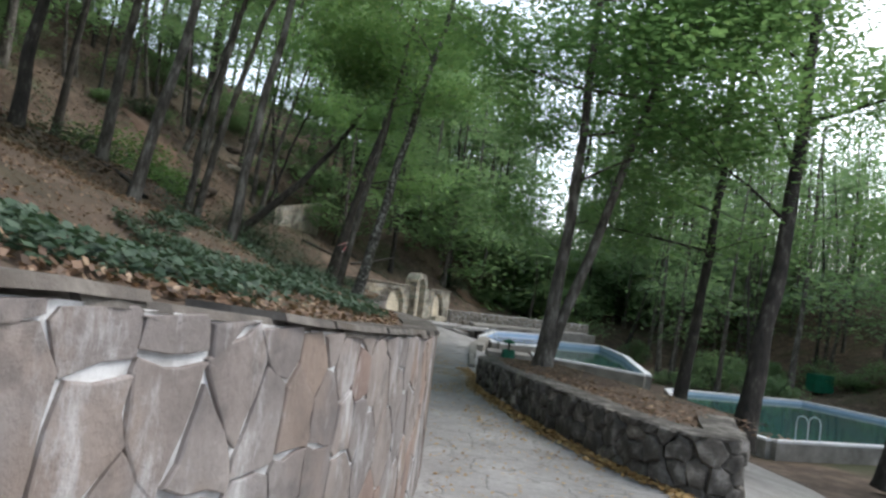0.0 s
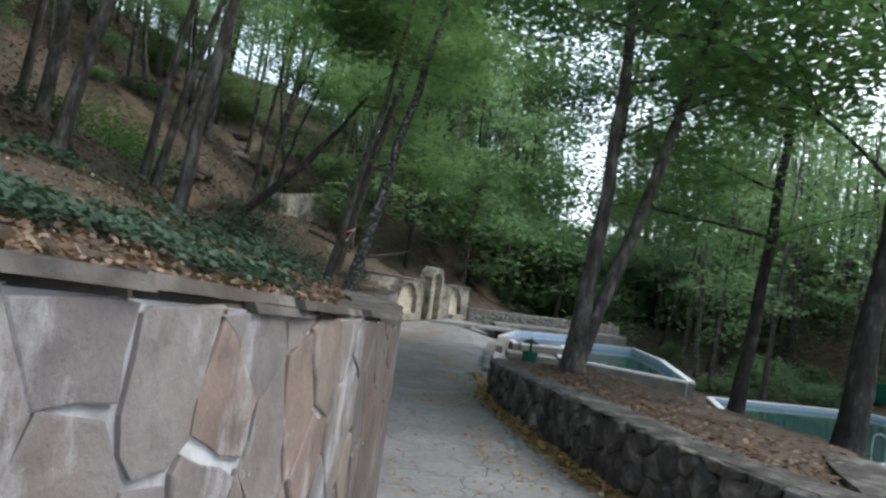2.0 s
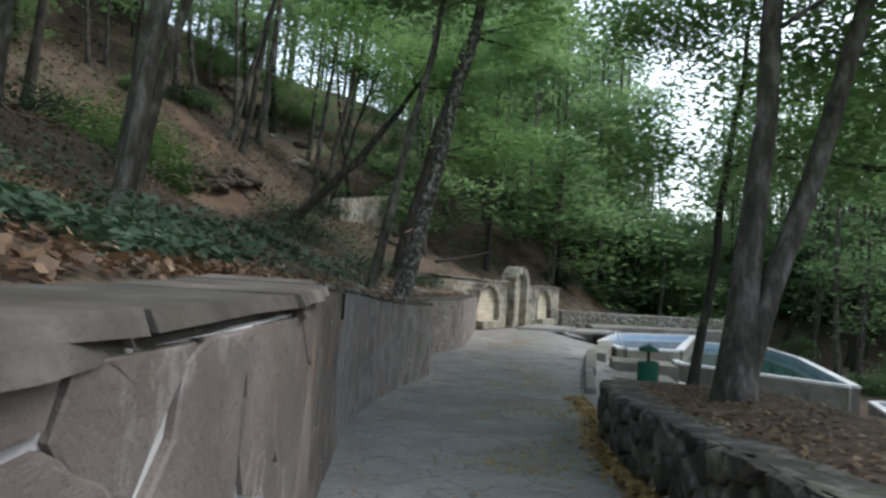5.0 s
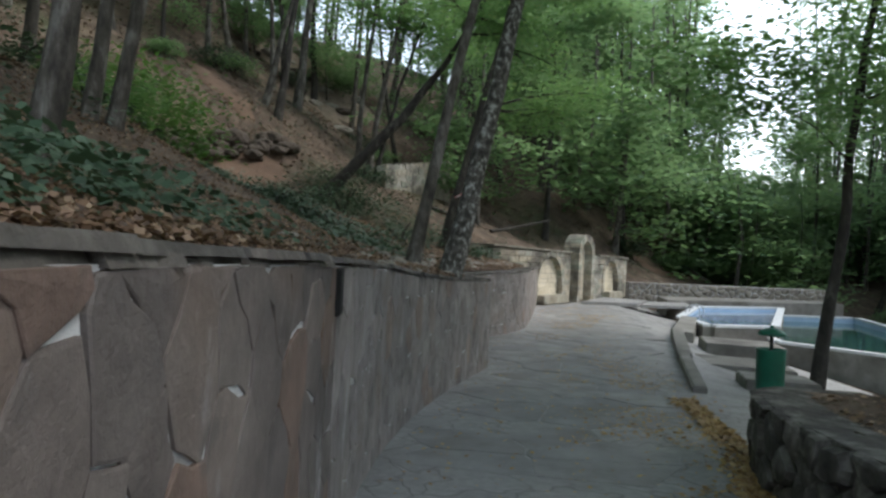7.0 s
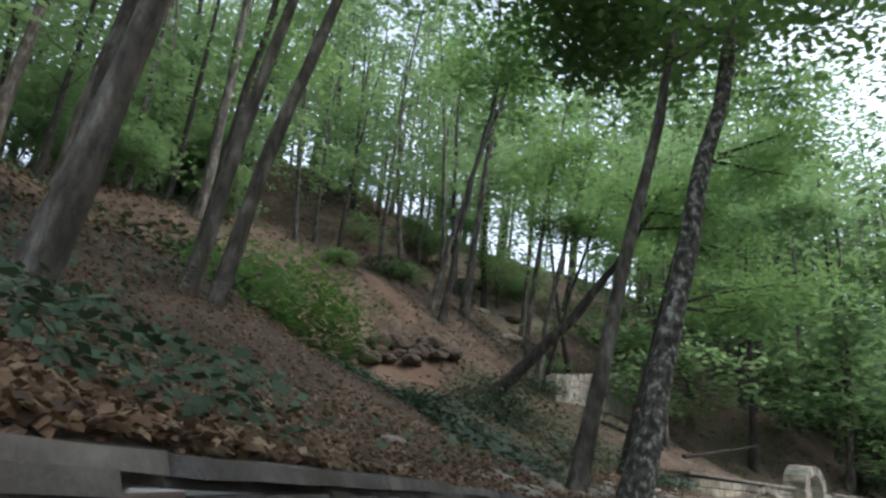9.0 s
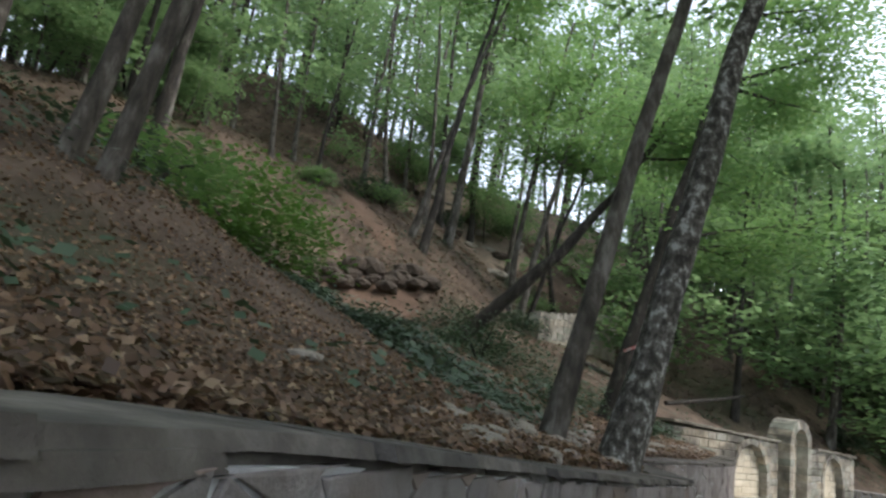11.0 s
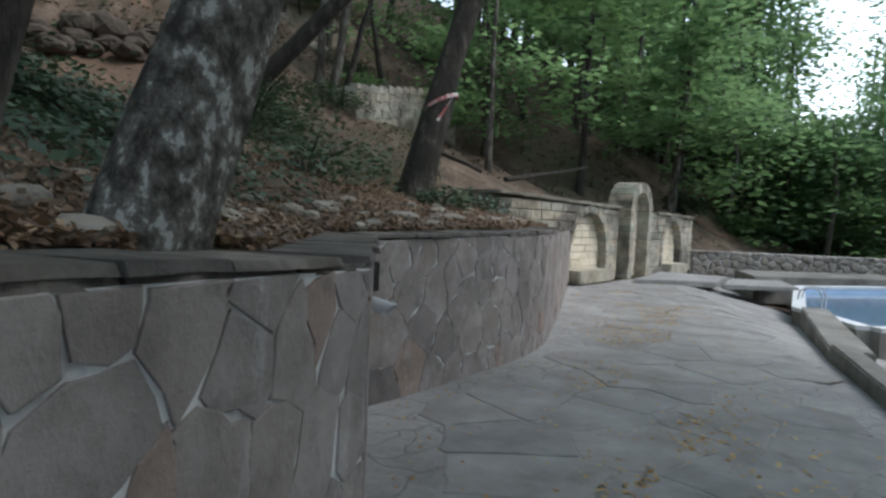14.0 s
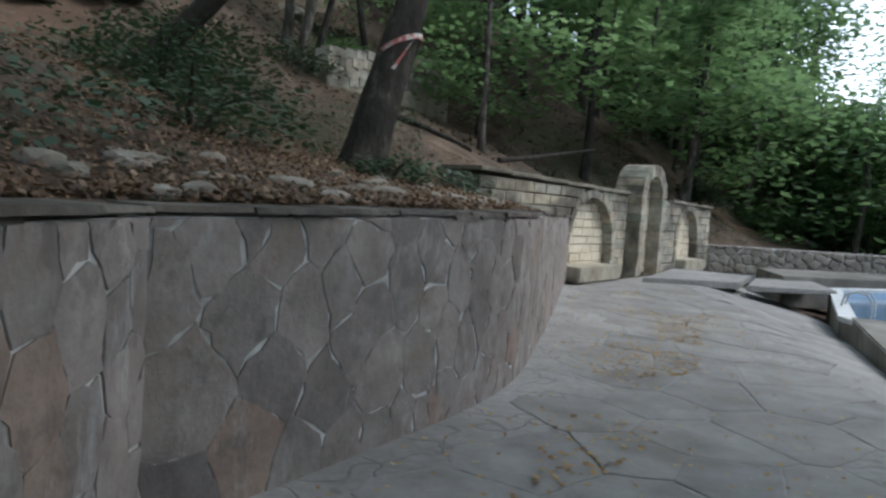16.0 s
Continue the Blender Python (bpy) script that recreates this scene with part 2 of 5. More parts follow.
# ---- mesh helpers ----
def mesh_object(name, verts, faces, material, parent=None, smooth=False):
    me = bpy.data.meshes.new(name)
    me.from_pydata([tuple(v) for v in verts], [], faces)
    me.materials.append(material)
    if smooth:
        me.shade_smooth()
    ob = new(name, me)
    ob.parent = parent
    return ob


def part(name, bm, material, parent=None, label="", smooth=False):
    me = bpy.data.meshes.new(name)
    bm.to_mesh(me)
    bm.free()
    me.materials.append(material)
    if smooth:
        me.shade_smooth()
    ob = new(name, me)
    ob.parent = parent
    return tagged(ob, label)


def box(bm, x0, y0, z0, x1, y1, z1, m=None, bevel=0.0):
    r = bmesh.ops.create_cube(bm, size=1)
    for v in r["verts"]:
        v.co = Vector((x0 + (v.co.x + 0.5) * (x1 - x0), y0 + (v.co.y + 0.5) * (y1 - y0), z0 + (v.co.z + 0.5) * (z1 - z0)))
    if bevel:
        ed = list({e for v in r["verts"] for e in v.link_edges})
        vs = bmesh.ops.bevel(bm, geom=ed, offset=bevel, segments=2, affect="EDGES")["verts"]
    if m is not None:
        vs = [v for v in bm.verts if v.is_valid and not v.tag]
        for v in vs:
            v.co = m @ v.co
    for v in bm.verts:
        v.tag = True


def tube(verts, faces, pts, radii, sides=10, rng=None, wob=0.0):
    """Adds a tapering tube along pts to the lists of verts and faces."""
    base = len(verts)
    n = len(pts)
    up = Vector((0.3, 0.9, 0.1)).normalized()
    for i, (p, r) in enumerate(zip(pts, radii)):
        t = (Vector(pts[min(i + 1, n - 1)]) - Vector(pts[max(i - 1, 0)])).normalized()
        a = t.cross(up).normalized()
        b = t.cross(a).normalized()
        for k in range(sides):
            w = 2 * math.pi * k / sides
            rr = r * (1 + (rng.uniform(-wob, wob) if rng else 0))
            verts.append(Vector(p) + rr * (math.cos(w) * a + math.sin(w) * b))
    for i in range(n - 1):
        for k in range(sides):
            k2 = (k + 1) % sides
            faces.append((base + i * sides + k, base + i * sides + k2, base + (i + 1) * sides + k2, base + (i + 1) * sides + k))
    faces.append(tuple(base + (n - 1) * sides + k for k in range(sides)))


def lerp_table(tab, y):
    if y <= tab[0][0]:
        return tab[0][1]
    for (a, va), (b, vb) in zip(tab, tab[1:]):
        if y <= b:
            return va + (vb - va) * (y - a) / (b - a)
    return tab[-1][1]


# ---- the plan ----
WALL_A = [(-2.03, -7), (-1.58, -2.5), (-1.3, 0), (-1.03, 1.3), (-0.54, 2.8), (-0.2, 4.2), (0.0, 5.4), (0.1, 6.4), (0.12, 7.2), (0.04, 7.9), (-0.2, 8.7), (-0.45, 9.7), (-0.71, 11.36), (-0.88, 12.5), (-0.97, 13.7), (-0.95, 15.0), (-0.84, 16.4), (-0.74, 17.3), (-0.66, 18.1)]
WALL_B = [(-0.66, 18.1), (-1.46, 20.6)]
WALL_C = [(-1.46, 20.6), (-1.07, 21.45), (-0.46, 23.15), (-0.33, 25.0), (-0.3, 29.0), (-0.33, 32.1)]
WALL_TOP = [(-7, 2.21), (0, 1.98), (1.3, 1.93), (2.8, 1.79), (5.5, 1.62), (6.5, 1.56), (8.6, 1.59), (11, 1.54), (13, 1.48), (14.5, 1.38), (16.3, 1.28), (18.1, 1.22), (20.6, 1.2), (22, 1.23), (25, 1.27), (32, 1.21)]
FOOT = [(-40, -3.6)] + [(b, a) for a, b in WALL_A] + [(20.6, -1.46), (21.45, -1.07), (23.15, -0.46), (25, -0.33), (29, -0.3), (31, -0.5), (39.7, 3.5), (44, 9), (60, 17), (130, 40)]
FO, FD = Vector((-0.7, 30.2, 0)), Vector((4.6, 9.4, 0)).normalized()


def road_z(y):
    return max(0.0, 0.62 * (1 - y / 18.5)) if y > -10 else 0.95


def foot_x(y):
    return lerp_table(FOOT, y)


def ground_z(x, y):
    drop = 0.22 * max(0.0, x - 2.4)
    z = road_z(y) - min(drop, 1.75)
    z += 0.32 * max(0.0, x - 24 - 0.1 * (y - 20)) * (1 if x < 60 else 1)
    if y > 44:
        z += 0.03 * (y - 44) + min(4.5, 0.17 * max(0.0, y - 46))
    return min(z, 9.0)


def hill_z(x, y):
    d = foot_x(y) - x
    base = lerp_table(WALL_TOP, y) - 0.05 if y < 31 else lerp_table([(31, 1.15), (39, 0.95), (40.5, 0.25), (44, -0.2), (60, 0.3), (130, 3)], y)
    d = max(d, 0.0)
    if y > 30:
        d *= lerp_table([(30, 1), (40, 0.85), (48, 0.7), (130, 0.7)], y)
    c, g = lerp_table([(17, 11.2), (26, 13.5), (37, 15.5)], y), lerp_table([(17, 1.8), (26, 3.0), (37, 5.0)], y)
    h = 0.21 * d + 0.019 * d * d if d < c else 0.21 * c + 0.019 * c * c + g * (1 - math.exp(-(d - c) / 4))
    h += min(1, d / 3) * (0.35 * noise.noise((x * 0.25, y * 0.25, 3)) + 0.12 * noise.noise((x * 0.9, y * 0.9, 7)))
    h *= lerp_table([(30, 1.0), (36, 1.28), (60, 1.4)], y) + lerp_table([(40, 0.0), (46, 0.6), (60, 0.7)], y) * math.exp(-((d - 7) / 6) ** 2)
    gully = math.exp(-((x + 10.0) / 4.0) ** 2 - ((y - 25.0) / 3.2) ** 2)
    ridge = math.exp(-((x + 11.0) / 4.5) ** 2 - ((y - 31.5) / 3.2) ** 2)
    knoll = math.exp(-((x + 6.2) / 2.3) ** 2 - ((y - 15.6) / 2.6) ** 2)
    return base + h - 1.5 * gully + 1.5 * ridge + 0.65 * knoll


# ---- ground, road and hillside ----
def grid_sheet(name, xs, ys, zf, material):
    verts = [(xf, y, zf(xf, y)) for y in ys for xf in xs]
    n = len(xs)
    faces = [(j * n + i, j * n + i + 1, (j + 1) * n + i + 1, (j + 1) * n + i) for j in range(len(ys) - 1) for i in range(n - 1)]
    return mesh_object(name, verts, faces, material, smooth=True)


def steps(*runs):
    out = []
    for a, b, s in runs:
        k = max(1, round((b - a) / s))
        out += [a + (b - a) * i / k for i in range(k)]
    return out + [runs[-1][1]]


def soil_z(x, y):
    return ground_z(x, y) + 0.1 * noise.noise((x * 0.4, y * 0.4, 0)) * min(1, max(0, x - 16) / 4 + max(0, y - 46) / 4) - 0.04


ground = tagged(grid_sheet("ground", steps((-6, 30, 0.75), (30, 120, 6), (120, 900, 130)), steps((-300, -60, 40), (-60, 60, 1.0), (60, 140, 5), (140, 900, 95)), soil_z, M_SOIL),
                "brown leaf-strewn woodland soil of the valley floor", "ground", kind="structure")
# the paved road: left edge under the wall, right edge along the planter and terrace
ROAD_R = [(-12, 9.0), (4.6, 9.0), (5.2, 6.0), (14.6, 9.5), (22, 9.0), (27, 5.4), (34, 4.6), (38, 4.6)]
rv, rf = [], []
ys = steps((-12, 38, 0.5))
for y in ys:
    a, b = foot_x(y) - 0.35 if y < 31 else -0.6 + (y - 30.2) * 0.489 + 0.05, lerp_table(ROAD_R, y)
    for k in range(13):
        xx = a + (b - a) * k / 12
        rv.append((xx, y, ground_z(xx, y) + 0.012 * noise.noise((xx * 0.6, y * 0.6, 2))))
rf = [(j * 13 + i, j * 13 + i + 1, j * 13 + 14 + i, j * 13 + 13 + i) for j in range(len(ys) - 1) for i in range(12)]
road = tagged(mesh_object("pavement", rv, rf, M_PAVE, smooth=True), "worn grey stone-flagged walkway with fine cracks", "pavement", kind="structure")

hv, hf = [], []
ds = steps((0.28, 3, 0.3), (3, 24, 0.7), (24, 70, 4), (70, 400, 60))
hy_ = steps((-60, -10, 3), (-10, 46, 0.5), (46, 130, 4), (130, 500, 60))
for y in hy_:
    for d in ds:
        xx = foot_x(y) - d
        hv.append((xx, y, hill_z(xx, y)))
nn = len(ds)
hf = [(j * nn + i + 1, j * nn + i, (j + 1) * nn + i, (j + 1) * nn + i + 1) for j in range(len(hy_) - 1) for i in range(nn - 1)]
hillside = tagged(mesh_object("ground_hillside", hv, hf, M_SOIL, smooth=True), "steep brown wooded hillside covered in dry leaves", "hillside", kind="structure")


# ---- stone-clad retaining wall ----
def polyline(pts):
    """Smooth points and lengths along a plan line."""
    P = [Vector((*p, 0)) for p in pts]
    out = []
    for i in range(len(P) - 1):
        p0, p1, p2, p3 = P[max(i - 1, 0)], P[i], P[i + 1], P[min(i + 2, len(P) - 1)]
        for k in range(8):
            t = k / 8
            out.append(0.5 * (2 * p1 + (p2 - p0) * t + (2 * p0 - 5 * p1 + 4 * p2 - p3) * t * t + (3 * p1 - p0 - 3 * p2 + p3) * t ** 3))
    out.append(P[-1])
    L = [0.0]
    for a, b in zip(out, out[1:]):
        L.append(L[-1] + (b - a).length)
    return out, L


def at_len(line, s):
    P, L = line
    s = min(max(s, 0), L[-1] - 1e-6)
    lo = int(np.searchsorted(L, s, side="right")) - 1
    t = (s - L[lo]) / (L[lo + 1] - L[lo])
    p = P[lo].lerp(P[lo + 1], t)
    a, b = P[max(lo - 1, 0)], P[min(lo + 2, len(P) - 1)]
    d = (b - a).normalized()
    return p, Vector((d.y, -d.x, 0))


def voronoi(seeds, w, h, sx, gap=0.0):
    """Convex cells of the seeds in a w by h field; sx stretches across."""
    cells = []
    S = [(x * sx, y) for x, y in seeds]
    W = w * sx
    for i, (x, y) in enumerate(S):
        poly = [(0, 0), (W, 0), (W, h), (0, h)]
        near = sorted(range(len(S)), key=lambda j: (S[j][0] - x) ** 2 + (S[j][1] - y) ** 2)[1:30]
        for j in near:
            nx, ny = S[j][0] - x, S[j][1] - y
            c = nx * (S[j][0] + x) / 2 + ny * (S[j][1] + y) / 2 - gap * (0.5 + 0.7 * ((i * 7 + j * 7) % 11) / 10) * math.hypot(nx, ny)
            out = []
            for k in range(len(poly)):
                a, b = poly[k], poly[(k + 1) % len(poly)]
                da, db = nx * a[0] + ny * a[1] - c, nx * b[0] + ny * b[1] - c
                if da <= 0:
                    out.append(a)
                if da * db < 0:
                    t = da / (da - db)
                    out.append((a[0] + t * (b[0] - a[0]), a[1] + t * (b[1] - a[1])))
            poly = out
            if len(poly) < 3:
                break
        if len(poly) >= 3:
            cells.append([(px / sx, py) for px, py in poly])
    return cells


def jag(poly, rng, amt, seg):
    """Breaks the sides of a cell into slightly uneven runs."""
    out = []
    for k in range(len(poly)):
        a, b = poly[k], poly[(k + 1) % len(poly)]
        n = max(1, min(4, int(math.hypot(b[0] - a[0], b[1] - a[1]) / seg)))
        for i in range(n):
            t = i / n
            out.append((a[0] + (b[0] - a[0]) * t + rng.uniform(-amt, amt), a[1] + (b[1] - a[1]) * t + rng.uniform(-amt, amt)))
    return out


def clad_wall(name, pts, top, material_stone, label, size, seed, thick=0.32, proud=0.008, gap=0.009, coping=True, base=road_z, sx=1.25, uneven=0.014, dome=0.955):
    rng = random.Random(seed)
    line = polyline(pts) if isinstance(pts, list) else pts
    length = line[1][-1]
    n = max(2, int(length / 0.25))
    verts, faces = [], []
    for i in range(n + 1):
        p, nr = at_len(line, length * i / n)
        zb, zt = base(p.y) - 0.3, top(p.y)
        for q, z in ((p - nr * 0.005, zb), (p - nr * 0.005, zt), (p - nr * thick, zt), (p - nr * thick, zb)):
            verts.append((q.x, q.y, z))
    for i in range(n):
        a, b = 4 * i, 4 * i + 4
        for k in range(4):
            k2 = (k + 1) % 4
            faces.append((a + k, a + k2, b + k2, b + k))
    faces += [(3, 2, 1, 0), (4 * n, 4 * n + 1, 4 * n + 2, 4 * n + 3)]
    wall = tagged(mesh_object(name, verts, faces, M_MORTAR), label, "wall", kind="structure")
    hmax = 1.9
    # large flags first, small ones in the room that is left
    seeds, reach = [], []
    for f, tries in ((1.75, 0.9), (1.25, 3), (0.85, 7), (0.55, 9)):
        rad = f * (size[0] + size[1]) / 2
        for _ in range(int(tries * length * hmax / (size[0] * size[1]))):
            q = (rng.uniform(0, length), rng.uniform(0, hmax))
            if all(((q[0] - a) * sx) ** 2 + (q[1] - b) ** 2 > (0.5 * (rad + e)) ** 2 for (a, b), e in zip(seeds, reach)):
                seeds.append(q)
                reach.append(rad)
    for cell in voronoi(seeds, length, hmax, sx, gap / 2):
        poly = jag(cell, rng, uneven, 0.07)
        cs = sum(p[0] for p in poly) / len(poly)
        pc, nc_ = at_len(line, cs)
        zb, zt = base(pc.y) - 0.03, top(pc.y) - 0.003
        poly = [(s, min(max(zb + z, zb), zt)) for s, z in poly]
        if max(z for s, z in poly) - min(z for s, z in poly) < 0.02:
            continue
        d = proud * rng.uniform(0.5, 1.5)
        tilt = rng.uniform(-0.02, 0.02)
        vs, m = [], len(poly)
        cz = sum(z for s, z in poly) / m
        for ring, depth in ((1.0, -0.03), (1.0, d * (0.7 if dome > 0.9 else 0.35)), (dome, d)):
            for s, z in poly:
                s2, z2 = cs + (s - cs) * ring, cz + (z - cz) * ring
                p, nr = at_len(line, s2)
                q = p + nr * (depth + (tilt * (s - cs) if ring < 1 else 0))
                vs.append((q.x, q.y, z2))
        p, nr = at_len(line, cs)
        q = p + nr * (d + (0.002 if dome > 0.9 else 0.012))
        vs.append((q.x, q.y, cz))
        fs = []
        for k in range(m):
            k2 = (k + 1) % m
            fs += [(k, k2, m + k2, m + k), (m + k, m + k2, 2 * m + k2, 2 * m + k), (2 * m + k, 2 * m + k2, 3 * m)]
        mesh_object("stone", vs, fs, material_stone, wall, smooth=False)
    if coping:
        for layer in range(2):
            s = 0.0
            while s < length - 0.2:
                w = min(rng.uniform(0.3, 0.8), length - s)
                if layer and rng.random() < 0.1:
                    s += w
                    continue
                over = rng.uniform(0.0, 0.03) if layer else rng.uniform(-0.015, 0.015)
                t0 = 0.021 * layer - 0.006
                th = rng.uniform(0.023, 0.028)
                m = max(3, int(w / 0.14))
                vs, fs = [], []
                lift = rng.uniform(0, 0.004) if layer else 0
                for i in range(m + 1):
                    p, nr = at_len(line, s + (w - 0.012) * i / m)
                    e = over + rng.uniform(-0.016, 0.016)
                    for q, z in ((p + nr * e, 0), (p + nr * (e - 0.012), th), (p - nr * (thick + 0.02), th), (p - nr * (thick + 0.02), 0)):
                        vs.append((q.x, q.y, top(p.y) + t0 + z + lift + rng.uniform(-0.002, 0.002)))
                for i in range(m):
                    a, b = 4 * i, 4 * i + 4
                    for k in range(4):
                        k2 = (k + 1) % 4
                        fs.append((a + k, a + k2, b + k2, b + k))
                fs += [(3, 2, 1, 0), (4 * m, 4 * m + 1, 4 * m + 2, 4 * m + 3)]
                mesh_object("coping_slab", vs, fs, M_COPING, wall)
                s += w
    return wall


def wall_top(y):
    return lerp_table(WALL_TOP, y)


def part_line(line, i0, i1):
    P = line[0][i0 * 8:i1 * 8 + 1]
    L = [0.0]
    for a, b in zip(P, P[1:]):
        L.append(L[-1] + (b - a).length)
    return P, L


LINE_A = polyline(WALL_A)
for k, (i0, i1) in enumerate([(0, 6), (6, 12), (12, 18)]):
    clad_wall("wall_west_%d" % (k + 1), part_line(LINE_A, i0, i1), wall_top, (M_STONEWARM, M_STONEBROWN, M_STONE)[k], "retaining wall clad in irregular lime-streaked grey and ochre slate flags" if k == 0 else "retaining wall clad in irregular grey slate flags", (0.2, 0.25), 11 + 7 * k, gap=0.018 if k == 0 else 0.008, proud=0.008 if k == 0 else 0.005, uneven=0.014 if k == 0 else 0.02)
wall_b = clad_wall("wall_return", WALL_B, wall_top, M_STONE, "short stone-clad return of the retaining wall", (0.22, 0.27), 12, gap=0.007, proud=0.005, uneven=0.02)
wall_c = clad_wall("wall_northwest", WALL_C, wall_top, M_STONE, "grey flagstone-clad retaining wall further along the walkway", (0.23, 0.27), 13, gap=0.006, proud=0.004, uneven=0.022)


# ---- fountain facade: limestone wall with two arched niches and a tall central arch ----
def facade_point(u, out, z):
    n = Vector((FD.y, -FD.x, 0))
    p = FO + FD * u + n * out
    return (p.x, p.y, z)


def facade_block(parent, name, u0, u1, z0, z1, o0, o1, rng, material):
    j = lambda a: a + rng.uniform(-0.006, 0.006)
    u0, u1, z0, z1, o1 = j(u0), j(u1), j(z0), j(z1), o1 + rng.uniform(-0.008, 0.008)
    b = 0.012
    vs = [facade_point(u, o0, z) for u, z in ((u0, z0), (u1, z0), (u1, z1), (u0, z1))]
    vs += [facade_point(u, o1 - b, z) for u, z in ((u0, z0), (u1, z0), (u1, z1), (u0, z1))]
    vs += [facade_point(u, o1, z) for u, z in ((u0 + b, z0 + b), (u1 - b, z0 + b), (u1 - b, z1 - b), (u0 + b, z1 - b))]
    fs = [(8, 9, 10, 11), (3, 2, 1, 0)]
    for k in range(4):
        k2 = (k + 1) % 4
        fs += [(k, k2, 4 + k2, 4 + k), (4 + k, 4 + k2, 8 + k2, 8 + k)]
    return mesh_object(name, vs, fs, material, parent)


def facade_arch(parent, uc, r, spring, width, o0, o1, n, rng, material, base=0.1):
    """Voussoirs round an arch."""
    for k in range(n):
        a0, a1 = math.pi * k / n + 0.012, math.pi * (k + 1) / n - 0.012
        ring = []
        for rr in (r, r + width):
            for a in (a0, a1):
                ring.append((uc - rr * math.cos(a), spring + rr * math.sin(a)))
        o = o1 + rng.uniform(-0.01, 0.01)
        q = [ring[0], ring[1], ring[3], ring[2]]
        vs = [facade_point(u, o0, z) for u, z in q] + [facade_point(u, o, z) for u, z in q]
        mesh_object("voussoir", vs, [(3, 2, 1, 0), (4, 5, 6, 7), (0, 1, 5, 4), (1, 2, 6, 5), (2, 3, 7, 6), (3, 0, 4, 7)], material, parent)


def build_facade():
    rng = random.Random(5)
    root = new("fountain_wall")
    root.location = FO
    tagged(root, "old weathered limestone fountain wall with two arched niches and a tall central arch", "fountain")
    inv = Matrix.Translation(-FO)

    def adopt(ob):
        ob.parent = root
        ob.matrix_parent_inverse = inv
        return ob
    # core behind the niches
    vs = [facade_point(u, o, z) for o in (-0.75, -0.2) for u, z in ((-2.0, -0.2), (9.15, -0.2), (9.15, 1.64), (-2.0, 1.84))]
    adopt(mesh_object("core", vs, [(0, 1, 2, 3), (7, 6, 5, 4), (0, 4, 5, 1), (1, 5, 6, 2), (2, 6, 7, 3), (3, 7, 4, 0)], M_LIMEWORN))
    niches = [(1.83, 0.92, 0.72), (7.35, 0.75, 0.82)]
    course = 0.195
    for r in range(9):
        z0 = 0.05 + r * course
        top = 1.86
        u = -2.0 - 0.2 * (r % 2)
        while u < 9.1:
            w = rng.uniform(0.38, 0.62)
            u1 = min(u + w, 9.15)
            zt = min(z0 + course - 0.012, 1.86 - 0.018 * (u + 2))
            if zt - z0 > 0.05:
                runs = [(max(u, -2.0), u1)]
                for uc, rad, spring in niches + [(4.45, 0.85, 9)]:
                    zm = (z0 + zt) / 2
                    half = rad + 0.14 if zm < spring else (math.sqrt(max(0, (rad + 0.14) ** 2 - (zm - spring) ** 2)))
                    nr = []
                    for a, b in runs:
                        if b <= uc - half or a >= uc + half:
                            nr.append((a, b))
                        else:
                            if a < uc - half:
                                nr.append((a, uc - half))
                            if b > uc + half:
                                nr.append((uc + half, b))
                    runs = nr
                for a, b in runs:
                    if b - a > 0.05:
                        adopt(facade_block(None, "block", a, b - 0.01, z0, zt, -0.2, 0.0, rng, M_LIME))
            u = u1
    for uc, rad, spring in niches:
        # pale courses at the back of the niche
        for r in range(9):
            z0 = 0.05 + r * 0.165
            half = rad if z0 + 0.08 < spring else math.sqrt(max(0.0, rad ** 2 - (z0 + 0.08 - spring) ** 2))
            u = uc - half
            while u < uc + half - 0.05:
                u1 = min(u + rng.uniform(0.35, 0.55), uc + half)
                adopt(facade_block(None, "niche_block", u, u1 - 0.01, z0, z0 + 0.153, -0.21, -0.17, rng, M_NICHE))
                u = u1
        before = set(bpy.data.objects)
        facade_arch(None, uc, rad, spring, 0.15, -0.2, 0.03, 13, rng, M_LIME)
        for sgn in (-1, 1):
            for r in range(4):
                a = uc + sgn * rad
                b = a + sgn * 0.15
                facade_block(None, "jamb_block", min(a, b), max(a, b), 0.05 + r * (spring - 0.05) / 4, 0.05 + (r + 1) * (spring - 0.05) / 4 - 0.01, -0.2, 0.03, rng, M_LIME)
        for ob in set(bpy.data.objects) - before:
            adopt(ob)
        bm = bmesh.new()
        box(bm, -rad, -0.3, 0, rad, 0.14, 0.3, bevel=0.03)
        ang = math.atan2(FD.y, FD.x)
        for v in bm.verts:
            v.co = Vector(facade_point(uc, -0.02, 0.02)) + Matrix.Rotation(ang, 3, "Z") @ v.co
        adopt(part("trough", bm, M_LIMEWORN, label="low mossy stone drinking trough"))
    # tall central arch, proud of the wall
    before = set(bpy.data.objects)
    uc, rad, spring = 4.45, 0.46, 1.78
    facade_arch(None, uc, rad, spring, 0.26, -0.45, 0.2, 11, rng, M_LIME)
    for sgn in (-1, 1):
        for r in range(9):
            a = uc + sgn * rad
            b = a + sgn * 0.26
            facade_block(None, "pier_block", min(a, b), max(a, b), 0.03 + r * 0.194, 0.03 + (r + 1) * 0.194 - 0.01, -0.45, 0.2, rng, M_LIME)
